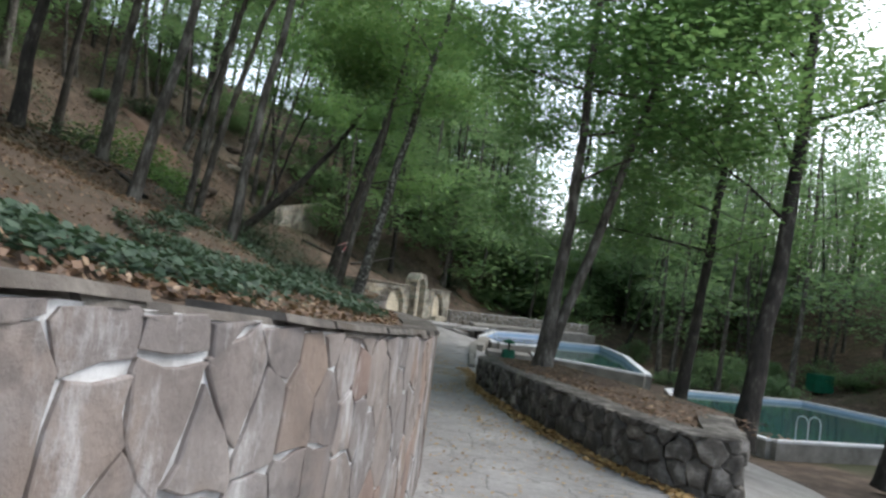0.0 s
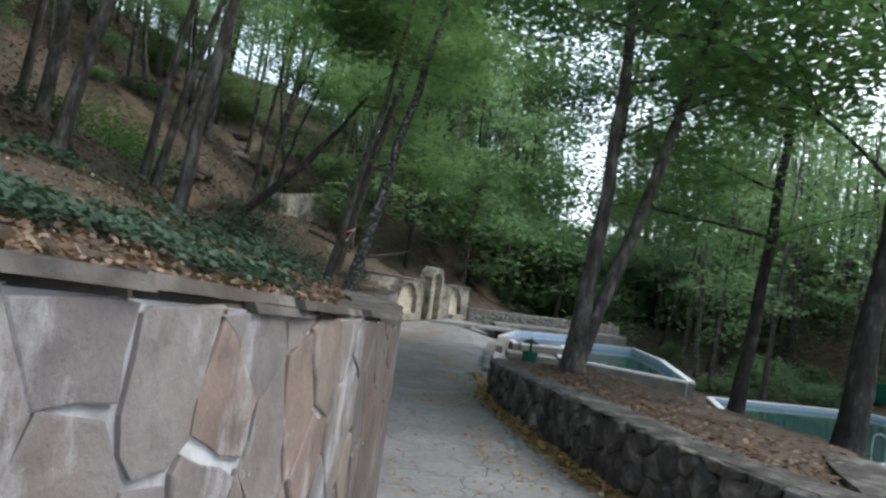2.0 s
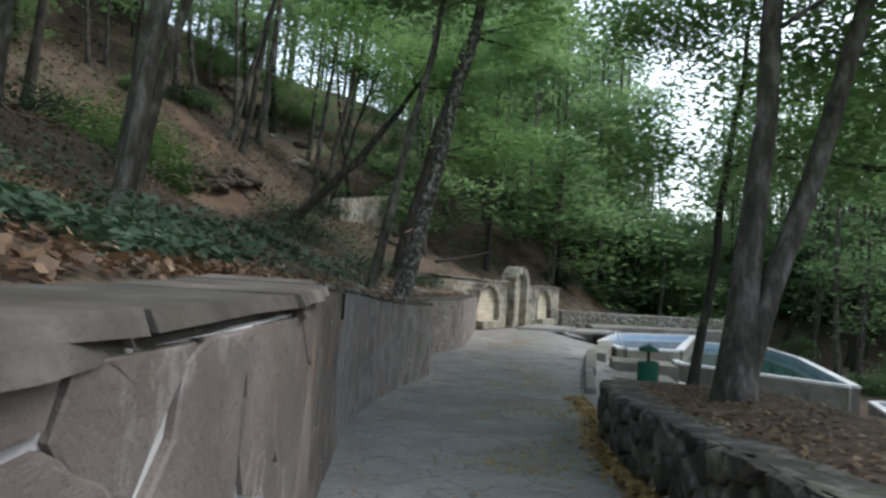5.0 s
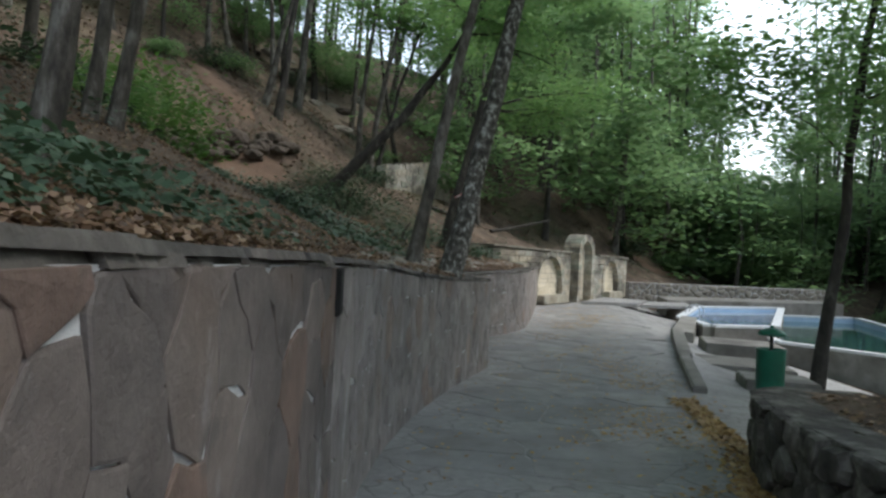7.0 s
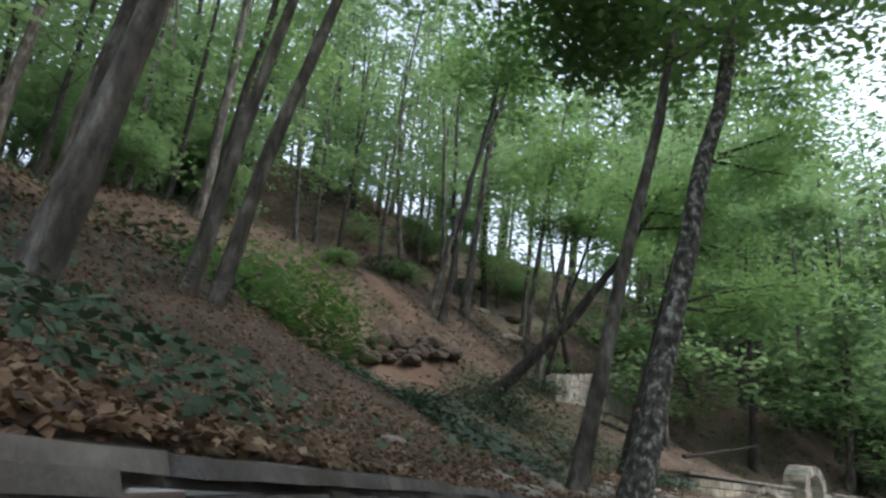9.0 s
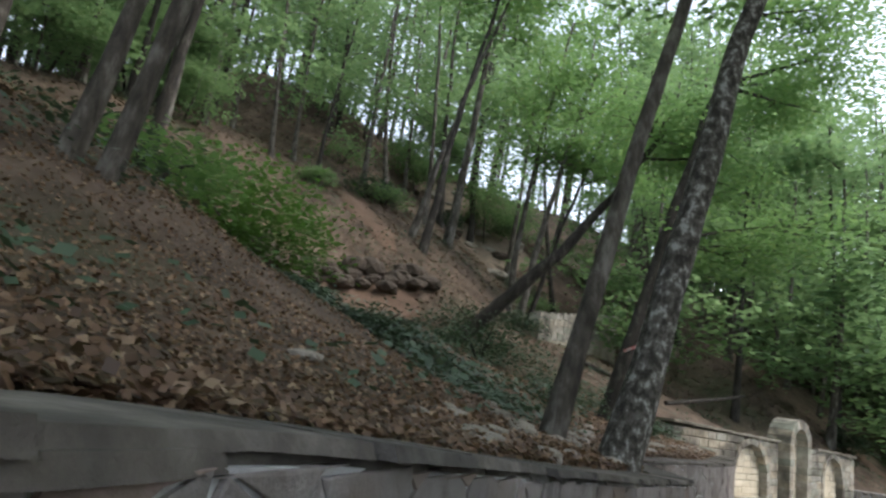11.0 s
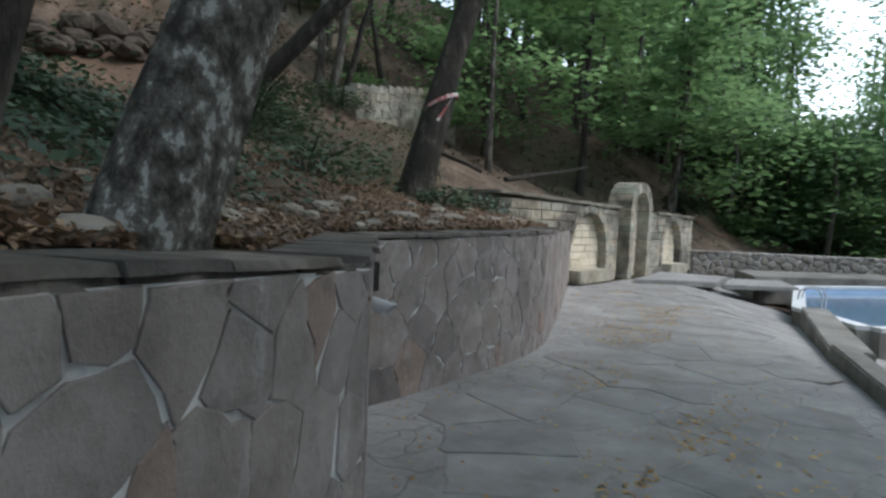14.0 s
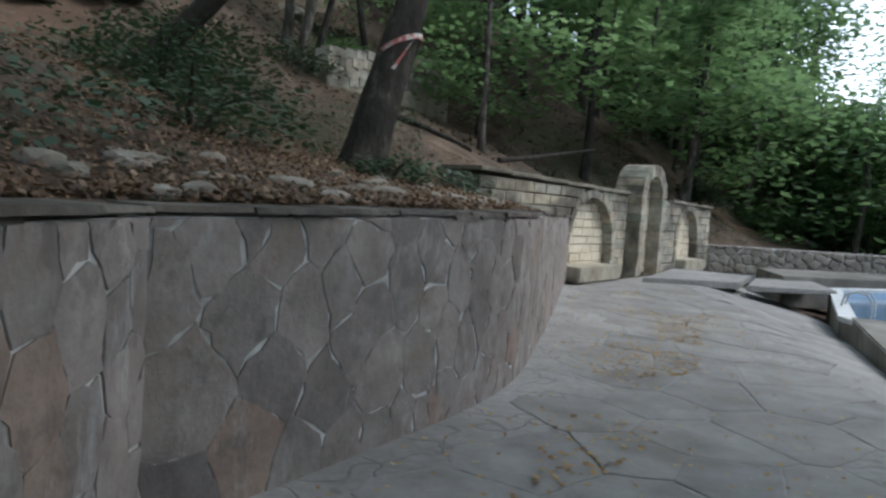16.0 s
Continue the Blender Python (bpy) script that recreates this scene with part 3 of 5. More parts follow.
    for r in range(11):
        z0 = 0.05 + r * 0.19
        half = rad if z0 < spring else math.sqrt(max(0.0, rad ** 2 - (z0 + 0.09 - spring) ** 2))
        if half > 0.1:
            facade_block(None, "niche_block", uc - half, uc, z0, z0 + 0.18, -0.4, -0.1, rng, M_NICHE)
            facade_block(None, "niche_block", uc, uc + half, z0, z0 + 0.18, -0.4, -0.1, rng, M_NICHE)
    # flat coping stones
    u = -2.05
    while u < 9.15:
        u1 = min(u + rng.uniform(0.7, 1.1), 9.2)
        if u1 < uc - 0.78 or u > uc + 0.78:
            z = 1.86 - 0.018 * (u + 2)
            facade_block(None, "coping", u, u1 - 0.01, z, z + 0.07, -0.8, 0.05, rng, M_DARKLIME)
        u = u1
    for ob in set(bpy.data.objects) - before:
        adopt(ob)
    return root


M_NICHE = rough_mat("cream_ashlar", [(0.25, (0.47, 0.42, 0.32)), (0.5, (0.65, 0.59, 0.48)), (0.75, (0.75, 0.7, 0.6))], 2.2, 25, 0.006, 0.9,
                    stain=(0.9, (0.32, 0.22, 0.1), 0.6, 0.8), per_object=[(0, (0.85, 0.83, 0.78)), (1, (1.08, 1.05, 1))])
M_DARKLIME = rough_mat("lichened_limestone", [(0.3, (0.1, 0.09, 0.07)), (0.55, (0.22, 0.2, 0.16)), (0.75, (0.4, 0.37, 0.3))], 2.5, 20, 0.012, 0.95)
build_facade()

# wing wall at the near end of the fountain, running back into the slope
def stone_row(name, pts, h, thick, size, seed, material, label, base):
    return clad_wall(name, pts, lambda y: base(y) + h(y), material, label, size, seed, thick=thick, proud=0.05, gap=0.03, coping=False, base=base, uneven=0.015, sx=0.75, dome=0.75)


low_wall = stone_row("wall_low", [(3.6, 39.9), (6.0, 40.6), (9.5, 41.6), (13.0, 42.8)], lambda y: 0.78, 0.4, (0.24, 0.15), 21, M_PALEROCK, "low rubble wall of pale uneven stones", lambda y: -0.15)

# ---- dark rubble planter beside the road ----
PLANT = [(2.6, 14.3), (1.85, 14.1), (1.62, 13.0), (1.7, 11.3), (1.82, 10.0), (1.98, 8.4), (2.25, 6.8), (2.6, 6.1), (3.05, 6.1), (3.4, 6.9), (3.75, 7.6)]


def plant_top(y):
    return lerp_table([(5.5, 0.98), (9, 0.9), (13, 0.72), (15.5, 0.62)], y)


def plant_base(y):
    return road_z(y) - 0.12


planter = clad_wall("wall_planter", PLANT, plant_top, M_RUBBLE, "low planter wall of dark mossy rubble stone", (0.19, 0.16), 31, thick=0.35, proud=0.05, gap=0.012, coping=False, base=plant_base, uneven=0.022, sx=0.95, dome=0.8)
planter.data.materials[0] = M_RUBBLE
pv, pf = [], []
left = [(2.1, 14.0), (1.8, 13.0), (1.88, 11.3), (2.0, 10), (2.15, 8.5), (2.42, 7.0), (2.75, 6.3)]
lx = sorted([(y, x) for x, y in left])
pys = steps((6.3, 14.1, 0.35))
for y in pys:
    a, b = lerp_table(lx, y), lerp_table([(6.1, 3.0), (7, 3.4), (9.8, 4.9), (12, 7.0), (14.3, 7.6)], y)
    for k in range(15):
        t = k / 14
        xx = a + (b - a) * t
        z = plant_top(y) - 0.02 + 0.06 * noise.noise((xx * 0.8, y * 0.8, 1)) - max(0, xx - 3.6) * 0.16
        pv.append((xx, y, max(z, ground_z(xx, y) + 0.03)))
for j in range(len(pys) - 1):
    for i in range(14):
        pf.append((j * 15 + i, j * 15 + i + 1, j * 15 + 16 + i, j * 15 + 15 + i))
tagged(mesh_object("ground_planter", pv, pf, M_SOIL, smooth=True), "raised planter soil strewn with dry leaves", "soil", kind="structure")

# ---- pools ----
def prism(bm, poly, z0, z1):
    vs = [bm.verts.new((x, y, z0)) for x, y in poly] + [bm.verts.new((x, y, z1)) for x, y in poly]
    n = len(poly)
    bm.faces.new(vs[n:])
    bm.faces.new(vs[:n][::-1])
    for k in range(n):
        k2 = (k + 1) % n
        bm.faces.new((vs[k], vs[k2], vs[n + k2], vs[n + k]))


def strip(bm, a, b, w0, w1, z0, z1):
    """A bar from a to b, reaching w0 to its left and w1 to its right."""
    a, b = Vector((*a, 0)), Vector((*b, 0))
    d = (b - a).normalized()
    n = Vector((-d.y, d.x, 0))
    prism(bm, [((a + n * w0).x, (a + n * w0).y), ((a - n * w1).x, (a - n * w1).y), ((b - n * w1).x, (b - n * w1).y), ((b + n * w0).x, (b + n * w0).y)], z0, z1)


def build_pool(label, poly, rim, water, floor_z, outer, watermat=M_WATER, tint="still greenish water"):
    root = new("pool")
    root.location = (poly[0][0], poly[0][1], outer)
    inv = Matrix.Translation(-root.location)
    tagged(root, label, "swimming pool")
    n = len(poly)
    for k in range(n):
        a, b = poly[k], poly[(k + 1) % n]
        for name, args, mat in (("pool_wall", (0.0, 0.2, outer, rim - 0.07), M_CONCRETE), ("coping", (0.03, 0.22, rim - 0.07, rim), M_COPWHITE), ("lining", (0.025, -0.001, floor_z, rim - 0.073), M_POOL)):
            bm = bmesh.new()
            strip(bm, a, b, *args)
            bmesh.ops.recalc_face_normals(bm, faces=bm.faces)
            part(name, bm, mat, root).matrix_parent_inverse = inv
    bm = bmesh.new()
    f = bm.faces.new([bm.verts.new((x, y, water)) for x, y in poly])
    part("water", bm, watermat, root, tint).matrix_parent_inverse = inv
    bm = bmesh.new()
    f = bm.faces.new([bm.verts.new((x, y, floor_z)) for x, y in poly])
    part("pool_floor", bm, M_POOL, root).matrix_parent_inverse = inv
    return root


SHALLOW = [(4.45, 27.6), (6.2, 28.3), (9.2, 37.4), (5.7, 35.2), (4.15, 29.8)]
DEEP = [(6.25, 28.2), (6.15, 27.3), (9.6, 24.4), (11.7, 32.5), (12.4, 38.3), (9.3, 37.5)]
LOWER = [(10.4, 22.0), (11.3, 18.9), (16.4, 20.2), (23.0, 24.0), (19.5, 30.0), (12.4, 28.5)]
build_pool("shallow raised pool with white coping and pale blue lining", SHALLOW, 0.0, -0.16, -0.7, -1.2, M_SHALLOW, "shallow water coloured pale blue for the sky it reflects")
build_pool("deeper pool with white coping, blue lining and still water", DEEP, -0.3, -0.55, -1.8, -1.9)
build_pool("lower pool with white coping and dark green water", LOWER, -1.2, -1.38, -2.8, -2.9)

# ---- trees ----
def leaf_spray(verts, faces, c, radius, n, size, rng, flat=0.35):
    """Scatters single leaves round c, in a flattened spray."""
    for _ in range(n):
        a, r = rng.uniform(0, 6.283), radius * math.sqrt(rng.random())
        p = Vector((c[0] + r * math.cos(a), c[1] + r * math.sin(a), c[2] + rng.gauss(0, radius * flat * 0.5) - 0.25 * r * r / max(radius, 0.1)))
        w = rng.uniform(0, 6.283)
        s = size * rng.uniform(0.7, 1.3)
        u = Vector((math.cos(w), math.sin(w), rng.uniform(-0.5, 0.3))).normalized() * s
        v = u.cross(Vector((rng.uniform(-0.5, 0.5), rng.uniform(-0.5, 0.5), 1))).normalized() * s * 0.34
        k = len(verts)
        m = p + u * 0.45
        verts += [p, m + v, p + u, m - v]
        faces.append((k, k + 1, k + 2, k + 3))


def bend(base, tip, n, sway, rng):
    out = []
    for i in range(n + 1):
        t = i / n
        p = Vector(base).lerp(Vector(tip), t)
        s = math.sin(t * math.pi)
        out.append(p + Vector((sway[0] * s, sway[1] * s, 0)) + Vector((rng.uniform(-0.04, 0.04), rng.uniform(-0.04, 0.04), 0)) * (0 < i < n))
    return out


def make_tree(label, base, tip, r, rng, crown_z, crown_r, sprays, leaf, bark, leafmat, sway=(0, 0), fork=None, limbs=7, sides=12, spray_r=0.8, per=34, group="", flare=1.5, bare=False, name="tree"):
    """A tapered, bent trunk with limbs and a crown of single leaves. Heights in crown_z are fractions of the trunk's length."""
    root = new(name)
    root.location = base
    tagged(root, label, "tree", group)
    o = Vector(base)
    base = Vector((0, 0, -0.25))
    tip = Vector(tip) - o
    axis = bend(base, tip, 12, sway, rng)
    n = len(axis)
    v, f = [], []
    if group:
        tube(v, f, axis, [r * ((1 - 0.72 * i / (n - 1)) + (flare - 1) * math.exp(-i * 1.1)) for i in range(n)], sides, rng, 0.07)
    else:
        fine = []
        for i in range(n - 1):
            for k in range(5):
                t, p0, p1, p2, p3 = k / 5, axis[max(i - 1, 0)], axis[i], axis[i + 1], axis[min(i + 2, n - 1)]
                fine.append(0.5 * (2 * p1 + (p2 - p0) * t + (2 * p0 - 5 * p1 + 4 * p2 - p3) * t * t + (3 * p1 - p0 - 3 * p2 + p3) * t ** 3))
        fine.append(axis[-1])
        m = len(fine)
        tube(v, f, fine, [r * ((1 - 0.72 * i / (m - 1)) + (flare - 1) * math.exp(-i * 0.3)) for i in range(m)], 18)
        for i, q in enumerate(v):
            c = fine[i // 18]
            d = q - c
            lobes = 0.1 * math.exp(-(i // 18) * 0.22) * math.cos((i % 18) / 18 * 6.2832 * 5 + r * 40)
            v[i] = c + d * (1 + lobes + 0.13 * noise.noise((q.x * 3 + o.x, q.y * 3, q.z * 1.1)) + 0.06 * noise.noise((q.x * 14, q.y * 14, q.z * 5 + o.y)))
    if not group:
        mesh_object("trunk", v, f, bark, root, smooth=True)
    tv, tf = list(v), list(f)
    ends = []
    stems = [axis]
    if fork:
        k, tip2, r2 = fork
        ax2 = bend(axis[k], Vector(tip2) - o, 9, (rng.uniform(-0.2, 0.2), rng.uniform(-0.2, 0.2)), rng)
        v, f = [], []
        tube(v, f, ax2, [r2 * (1 - 0.7 * i / 9) for i in range(10)], sides, rng, 0.06)
        mesh_object("stem", v, f, bark, root, smooth=True)
        stems.append(ax2)
    for ax in stems:
        m = len(ax)
        for _ in range(limbs):
            i = min(m - 1, int(m * rng.uniform(crown_z[0], 0.98)))
            p = ax[i]
            a = rng.uniform(0, 6.283)
            ln = crown_r * rng.uniform(0.5, 1.0) * (1.15 - 0.5 * i / m)
            e = p + Vector((math.cos(a) * ln, math.sin(a) * ln, ln * rng.uniform(0.05, 0.5)))
            br = bend(p, e, 5, (rng.uniform(-0.25, 0.25), rng.uniform(-0.25, 0.25)), rng)
            rb = r * rng.uniform(0.16, 0.3)
            v, f = [], []
            tube(v, f, br, [rb * (1 - 0.8 * t / 5) for t in range(6)], 6)
            ends += br[2:]
            for _ in range(2):
                q = br[rng.randint(2, 4)]
                a2 = a + rng.uniform(-1.2, 1.2)
                e2 = q + Vector((math.cos(a2), math.sin(a2), rng.uniform(-0.1, 0.4))) * ln * 0.5
                tube(v, f, [q, q.lerp(e2, 0.5) + Vector((0, 0, 0.06)), e2], [rb * 0.4, rb * 0.25, 0.008], 5)
                ends += [q.lerp(e2, 0.6), e2]
            if group:
                tv += v
                tf += [tuple(i + len(tv) - len(v) for i in q) for q in f]
            else:
                mesh_object("limb", v, f, bark, root, smooth=True)
        ends.append(ax[-1])
    if group:
        mesh_object("trunk", tv, tf, bark, root, smooth=True)
    if not bare:
        v, f = [], []
        for _ in range(sprays):
            c = rng.choice(ends) + Vector((rng.gauss(0, 0.5), rng.gauss(0, 0.5), rng.gauss(0, 0.3))) * (spray_r / 0.8)
            leaf_spray(v, f, c, spray_r * rng.uniform(0.6, 1.3), per, leaf, rng)
        mesh_object("crown", v, f, leafmat, root)
    return root


rng = random.Random(77)
HT = "grey-barked hornbeam with a lichen-spotted trunk and green leaves"


def hz_(x, y):
    return hill_z(x, y)


def hero(x, y, z, tip, r, **k):
    args = dict(label=HT, base=(x, y, z), tip=tip, r=r, rng=rng, crown_z=(0.5, 1), crown_r=3.0, sprays=150, leaf=0.13, bark=M_BARK, leafmat=M_LEAF)
    args.update(k)
    return make_tree(**args)

# trees on the planter and beside the pools
hero(2.82, 13.1, 0.68, (3.2, 13.9, 12.5), 0.135, fork=(0, (6.6, 14.2, 12.0), 0.12), sway=(0.25, 0), flare=1.9, crown_z=(0.36, 1), crown_r=4.6, sprays=1200, limbs=15, label="twin-stemmed grey tree growing from the dark rubble planter")
hero(7.84, 17.77, -0.4, (8.9, 19.0, 13), 0.16, sway=(0.35, 0), crown_z=(0.3, 1), crown_r=3.8, sprays=520, limbs=10, bark=M_BARKDARK, label="slim dark tree rising beside the lower pool")
hero(5.94, 11.15, 0.15, (7.4, 12.6, 12), 0.17, sway=(0.3, 0), crown_z=(0.3, 1), crown_r=3.8, sprays=520, limbs=10, bark=M_BARKDARK, label="dark-barked tree at the end of the rubble planter")
hero(4.3, 19.9, -0.35, (6.2, 22.0, 11.5), 0.1, sway=(0.1, 0.1), crown_z=(0.38, 1), crown_r=3.6, sprays=850, limbs=14, bark=M_BARKDARK, label="young crooked tree beside the pool terrace")
hero(12.2, 15.6, -1.3, (13.0, 15.0, 12), 0.18, sway=(0.2, 0), crown_z=(0.3, 1), crown_r=3.6, sprays=420, bark=M_BARKDARK, label="dark tree standing beyond the lower terrace")
# trees on the slope above the wall
hero(-3.5, 12.8, hz_(-3.5, 12.8), (-2.0, 14.0, 12.5), 0.1, sway=(-0.25, 0), crown_z=(0.55, 1), crown_r=3.6, sprays=380)
hero(-5.05, 15.35, hz_(-5.05, 15.35), (-2.9, 16.7, 13.5), 0.085, sway=(-0.6, 0), crown_z=(0.55, 1), crown_r=3.6, sprays=340)
hero(-4.95, 15.65, hz_(-4.95, 15.65), (-2.3, 16.6, 13.0), 0.085, sway=(-0.5, 0), crown_z=(0.55, 1), crown_r=3.4, sprays=300)
hero(-5.2, 12.5, hz_(-5.2, 12.5), (-3.4, 13.6, 13.5), 0.11, sway=(-0.2, 0), crown_z=(0.55, 1), crown_r=3.2, sprays=300)
hero(-1.24, 17.65, hz_(-1.24, 17.65), (1.1, 20.2, 13.5), 0.14, bark=M_BARKPALE, sway=(-0.05, 0.1), flare=1.35, crown_z=(0.4, 1), crown_r=4.2, sprays=480, limbs=10, label="thick grey tree with pale lichen patches behind the wall")
hero(-1.72, 17.45, hz_(-1.72, 17.45), (-0.2, 19.7, 12.5), 0.09, bark=M_BARK, sway=(0.05, 0.1), flare=1.3, crown_z=(0.45, 1), crown_r=3.4, sprays=320, label="grey leaning tree behind the retaining wall")
hero(-2.6, 25.8, hz_(-2.6, 25.8), (0.1, 28.8, 14), 0.23, bark=M_BARKDARK, sway=(-0.2, 0.1), flare=1.3, crown_z=(0.35, 1), crown_r=4.2, sprays=420, limbs=10, label="dark leaning tree with tape tied round its trunk")
hero(-6.8, 27.3, hz_(-6.8, 27.3), (-2.2, 28.9, 9.3), 0.19, bark=M_BARKDARK, sway=(0.45, 0), flare=1.3, crown_z=(0.8, 1), crown_r=2.4, sprays=120, label="dark trunk leaning far over the slope")
for k, (x, y, tx, ty, h, r) in enumerate([(-9.6, 30.8, 1.6, 0.6, 11, 0.13), (-10.3, 31.2, 2.6, 0.5, 10, 0.12), (-7.1, 33.6, 2.0, 0.3, 10, 0.13), (-6.9, 33.9, 2.6, 0.5, 9, 0.09), (-7.6, 33.9, 1.2, 0.2, 11, 0.12), (-7.0, 15.2, 1.2, 0.3, 11, 0.12), (-8.0, 13.6, 1.0, 0.3, 11, 0.13),
                                          (-6.5, 9.0, 1.5, 0.6, 11, 0.12), (-5.0, 6.5, 1.4, 0.6, 11, 0.12), (-8.5, 10.8, 1.4, 0.6, 11, 0.13), (-3.8, 3.5, 1.2, 0.6, 11, 0.12), (-12.5, 18.5, 1.6, 0.4, 12, 0.13), (-11.0, 21.0, 1.4, 0.4, 12, 0.13)]):
    z = hz_(x, y)
    hero(x, y, z, (x + tx, y + ty, z + h), r, sway=(-0.2, 0), crown_z=(0.5, 1), crown_r=2.8, sprays=120, limbs=6, bark=M_BARK if k % 3 else M_BARKDARK, leaf=0.16, per=26, label="slender grey tree leaning out from the leafy slope")

# ---- the wood on the slopes and in the valley ----
FT = ["slender woodland tree with a pale grey trunk and airy foliage", "tall woodland tree with a leaning trunk and green crown", "dark-stemmed woodland tree on the leafy slope"]
protos = []
for k in range(12):
    h = (14, 16, 13, 15, 14, 17, 6, 7, 5, 14, 16, 12)[k]
    lean = (0.6, 1.6, 0.4, 1.0, 2.0, 0.8, 0.8, 0.4, 0.3, 1.0, 0.5, 1.2)[k]
    low, full = 6 <= k <= 8, k > 8
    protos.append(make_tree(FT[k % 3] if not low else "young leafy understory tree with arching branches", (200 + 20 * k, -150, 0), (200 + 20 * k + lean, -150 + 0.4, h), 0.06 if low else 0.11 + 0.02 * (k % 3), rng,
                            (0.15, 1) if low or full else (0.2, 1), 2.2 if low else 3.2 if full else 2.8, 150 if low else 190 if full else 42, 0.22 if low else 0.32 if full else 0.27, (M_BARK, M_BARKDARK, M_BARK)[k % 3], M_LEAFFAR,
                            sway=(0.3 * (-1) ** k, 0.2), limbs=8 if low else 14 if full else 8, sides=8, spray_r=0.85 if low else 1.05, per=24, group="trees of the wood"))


def plant(x, y, z, k, s, ang):
    copy_thing(protos[k], pose(x, y, z - 0.05, rng.uniform(-3, 3), rng.uniform(-3, 3), ang) @ Matrix.Scale(s, 4))


spots = []


def free(x, y, gap):
    if any((x - a) ** 2 + (y - b) ** 2 < gap * gap for a, b in spots):
        return False
    spots.append((x, y))
    return True


def sky_gap(x, y):
    """The open notch above the valley floor."""
    return 0.295 < math.atan2(x, y - 14) < 0.37 and y < 58


far = []
for _ in range(2500):
    if len(spots) >= 215:
        break
    y = rng.uniform(-10, 80)
    d = 5.0 + 37 * rng.random() ** 1.2
    x = foot_x(y) - d
    if d < (8.5 if y < 19 else 14) and 6 < y < 34 or sky_gap(x, y):
        continue
    if free(x, y, 1.9):
        q = (x, y, hill_z(x, y), rng.choice((0, 1, 2, 3, 4, 5)) if y < 38 or d > 12 else rng.choice((0, 2, 4, 7, 9, 10, 11)), rng.uniform(0.8, 1.15), rng.uniform(0, 360))
        if d < 24 and y < 60:
            plant(*q)
        else:
            far.append(q)
for _ in range(500):
    if len(spots) >= 265:
        break
    y = rng.uniform(14, 40)
    x = foot_x(y) - rng.uniform(13, 27)
    if free(x, y, 1.1):
        plant(x, y, hill_z(x, y), rng.choice((0, 1, 2, 3, 4)), rng.uniform(0.6, 0.95), rng.uniform(0, 360))
for _ in range(400):
    if len(spots) >= 287:
        break
    y = rng.uniform(17, 44)
    x = foot_x(y) - rng.uniform(15, 26)
    if free(x, y, 0.9):
        plant(x, y, hill_z(x, y), rng.choice((6, 7, 8)), rng.uniform(0.5, 0.9), rng.uniform(0, 360))
for _ in range(90):
    x, y = rng.uniform(6, 34), rng.uniform(58, 76)
    far.append((x, y, ground_z(x, y), 7, rng.uniform(0.6, 1.0), 0.0))
for _ in range(50):
    y = rng.uniform(46, 66)
    x = foot_x(y) - rng.uniform(0, 16)
    far.append((x, y, hill_z(x, y), 7, rng.uniform(0.6, 1.0), 0.0))
for _ in range(85):
    a, r = rng.uniform(-0.16, 0.205), rng.uniform(44, 66)
    x, y = r * math.sin(a), 14 + r * math.cos(a)
    far.append((x, y, max(ground_z(x, y), hill_z(x, y) if x < foot_x(y) else -9), 9, rng.uniform(1.15, 1.6), 0.0))
for _ in range(40):
    a, r = rng.uniform(0.345, 0.7), rng.uniform(48, 66)
    x, y = r * math.sin(a), 14 + r * math.cos(a)
    far.append((x, y, ground_z(x, y), 9, rng.uniform(1.2, 1.6), 0.0))
n0 = len(spots)
for _ in range(5000):
    if len(spots) - n0 >= 330:
        break
    y, x = rng.uniform(-6, 105), rng.uniform(5, 70)
    if y < 44.5 and x < (14.5 if y > 31.5 else 24) or x < foot_x(y) - 2:
        continue
    if y < 32 and x < 25:
        continue
    if sky_gap(x, y) and rng.random() < 0.5:
        continue
    if free(x, y, 1.8 if y > 46 or x > 26 else 3.4):
        kinds = (6, 7, 8, 7, 11) if sky_gap(x, y) else (0, 1, 2, 3, 4) if y < 50 and x < 38 else (6, 7, 8, 9, 10, 11, 9, 10, 11, 0, 1)
        q = (x, y, max(ground_z(x, y), hill_z(x, y) if x < foot_x(y) else -9), rng.choice(kinds), rng.uniform(0.85, 1.25), rng.uniform(0, 360))
        if math.hypot(x - 2, y - 12) < 44:
            plant(*q)
        else:
            far.append(q)

for _ in range(600):
    if len(spots) - n0 >= 340:
        break
    a, r = rng.uniform(0.372, 0.62), rng.uniform(27, 52)
    x, y = r * math.sin(a), 14 + r * math.cos(a)
    if y < 44.5 and x < 15.5 or not free(x, y, 1.5):
        continue
    plant(x, y, ground_z(x, y), rng.choice((9, 10, 11, 9, 10, 11, 7) if a < 0.42 else (0, 1, 2, 3, 4, 5)), rng.uniform(0.85, 1.15), rng.uniform(0, 360))


